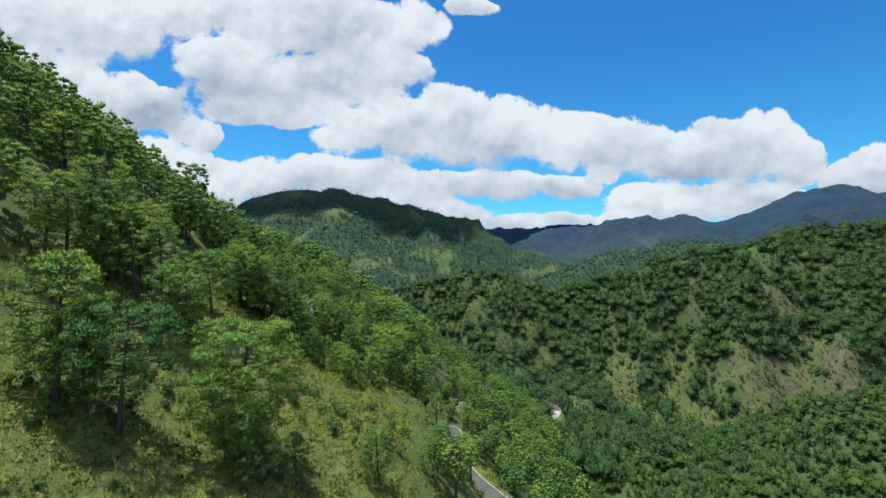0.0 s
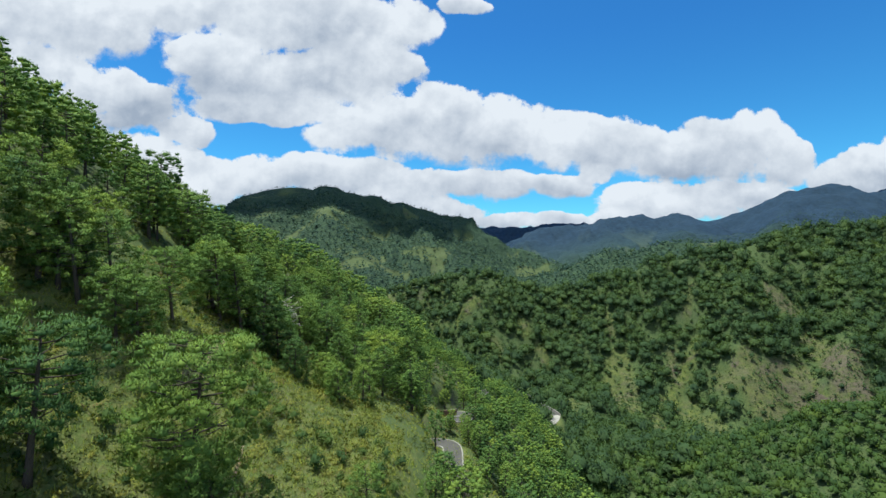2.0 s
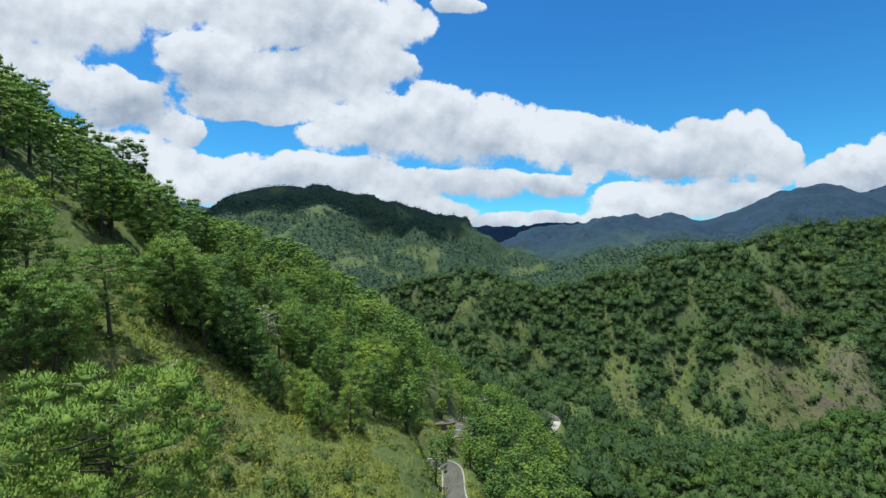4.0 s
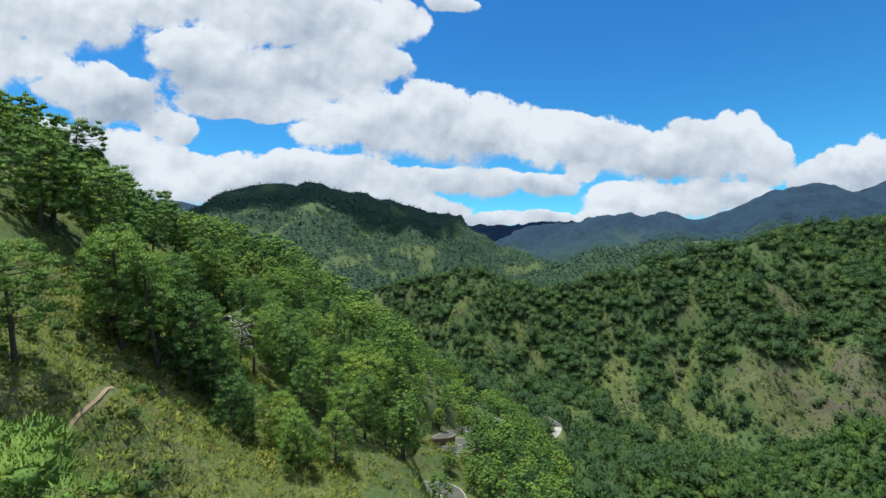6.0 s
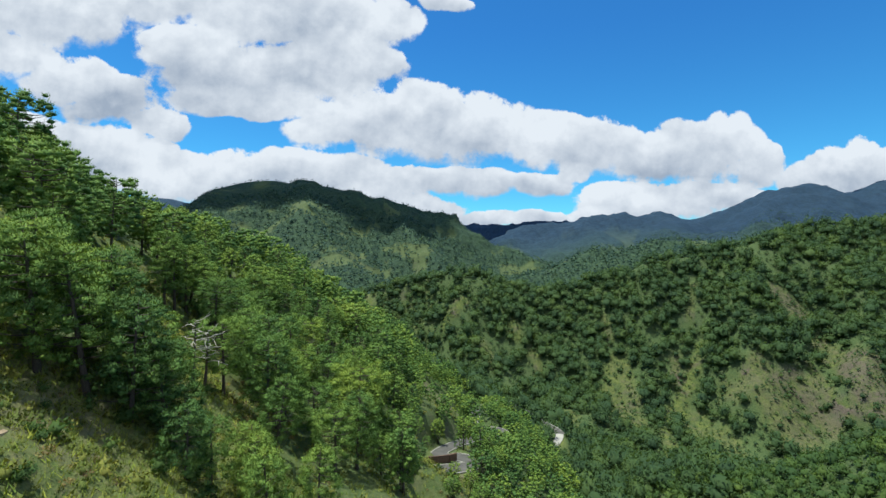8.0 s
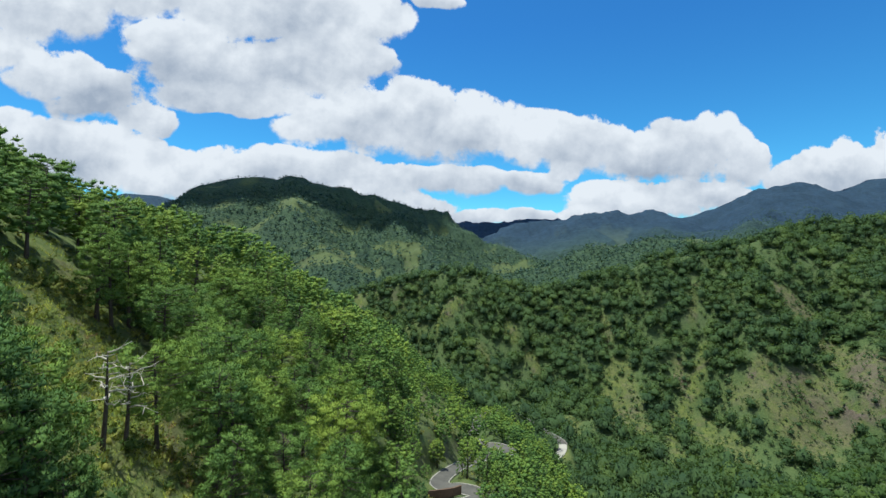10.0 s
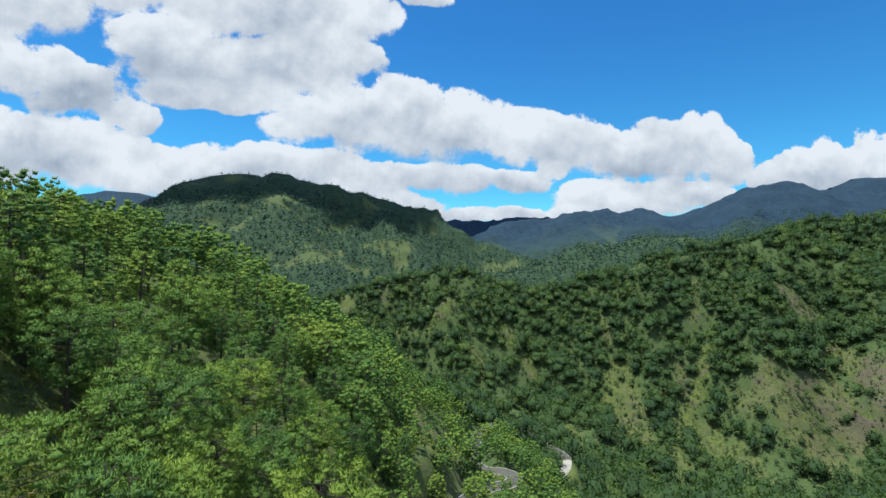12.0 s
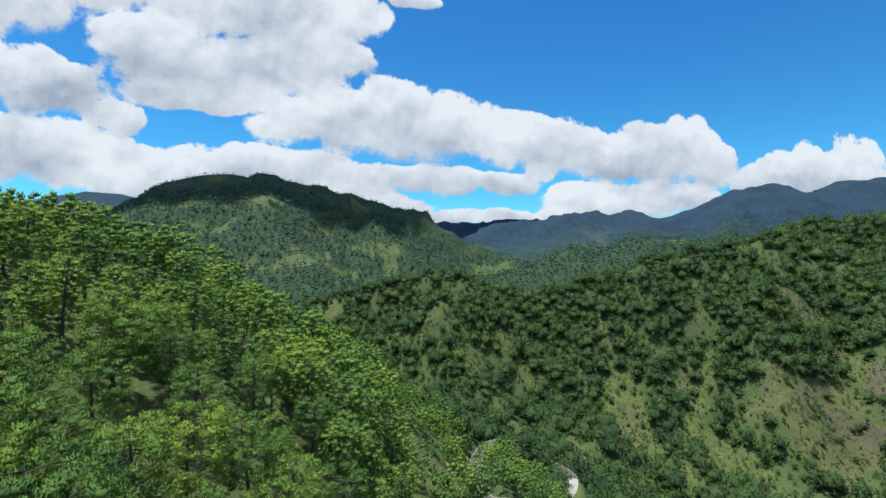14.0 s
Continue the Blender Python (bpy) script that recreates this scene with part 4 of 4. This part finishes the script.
# small bushes on the grass and bare earth across the valley
bx, by = scatter(rng, 0, 430, 340, 570, 2.7)
keep = ((glades(bx, by)[0] > 0.3) | in_clearing(bx, by, CLEARINGS)) & (along(bx, by, ROAD_LINE[::3])[0] > 4) & (rng.uniform(size=bx.size) < 0.9)
bx, by = bx[keep], by[keep]
joined_trees("shrubs", "scattered low bushes on the grassy hill across the valley", bx, by, tiny_crowns, 0.06 + 0.3 * rng.uniform(size=len(bx)) ** 2.5, far_leaves)


# ---- dead tree, retaining wall ----
def part(name, verts, faces, mat, parent, label=""):
    ob = new(name, mesh_from(name, verts, faces, mat, True))
    ob.parent = parent
    return tagged(ob, label)


def make_dead_tree(x, y, tall, seed):
    r = np.random.default_rng(seed)
    tree = tagged(new("dead_tree"), "bare grey dead pine with a broken top and bleached limbs", "tree")
    tree.location = (x, y, ground_z(x, y) - 0.2)
    bend = [np.array([0.28 * math.sin(s * 2.2) + 0.12 * s * tall * 0.35, 0.1 * math.cos(s * 3), tall * s]) for s in np.linspace(0, 1, 9)]
    v, f = [], []
    tube(bend, [0.30, 0.24, 0.21, 0.19, 0.17, 0.14, 0.11, 0.08, 0.04], 8, v, f)
    trunk = part("trunk", v, f, bark, tree, "dark bark on the lower trunk")
    for k in range(15):
        s = 0.45 + 0.55 * (k + 0.5) / 15
        root = bend[0] * 0 + np.array([np.interp(s, np.linspace(0, 1, 9), [p[i] for p in bend]) for i in range(3)])
        az, reach = k * 2.3 + r.uniform(-0.4, 0.4), r.uniform(1.6, 3.8) * (1.25 - 0.7 * s)
        pts = [root]
        for q in range(1, 5):
            pts.append(root + np.array([math.cos(az + 0.25 * q * r.uniform(-1, 1)), math.sin(az + 0.25 * q * r.uniform(-1, 1)), 0.15 + 0.12 * q * r.uniform(-0.6, 1)]) * reach * q / 4)
        v, f = [], []
        tube(pts, [0.11, 0.09, 0.075, 0.05, 0.02], 5, v, f)
        for q in (2, 3):
            way = unit(pts[q] - pts[q - 1]) + r.normal(size=3) * 0.6
            tube([pts[q], pts[q] + way * reach * 0.16, pts[q] + way * reach * 0.3 + (0, 0, 0.08)], [0.05, 0.035, 0.015], 4, v, f)
        part("limb", v, f, dead_wood, tree, "bleached bare limb")
    return tree


make_dead_tree(-39.2, 126.6, 10.5, 3)
make_dead_tree(-38.6, 129.4, 9.4, 8)


def make_wall():
    """The low retaining wall above the road's bend."""
    wall = tagged(new("retaining_wall"), "low rust-brown retaining wall with pale coping above the road bend", "wall")
    line = [(-2.2, 191.2), (1.0, 191.6), (4.2, 192.2), (6.6, 193.4)]
    for (ax, ay), (bx_, by_) in zip(line, line[1:]):
        bm = bmesh.new()
        bmesh.ops.create_cube(bm, size=1)
        long = math.hypot(bx_ - ax, by_ - ay)
        bmesh.ops.scale(bm, vec=(long - 0.04, 0.35, 2.2), verts=bm.verts)
        bmesh.ops.bevel(bm, geom=bm.edges[:], offset=0.03, segments=1, affect="EDGES")
        top = bmesh.ops.create_cube(bm, size=1)["verts"]
        bmesh.ops.scale(bm, vec=(long - 0.02, 0.45, 0.12), verts=top)
        bmesh.ops.translate(bm, vec=(0, 0, 1.15), verts=top)
        me = bpy.data.meshes.new("panel")
        bm.to_mesh(me), bm.free()
        me.materials.append(rust)
        ob = new("panel", me)
        ob.parent = wall
        ob.matrix_basis = pose((ax + bx_) / 2, (ay + by_) / 2, EYE - 66.3 + 1.2, 0, 0, math.degrees(math.atan2(by_ - ay, bx_ - ax)))


make_wall()
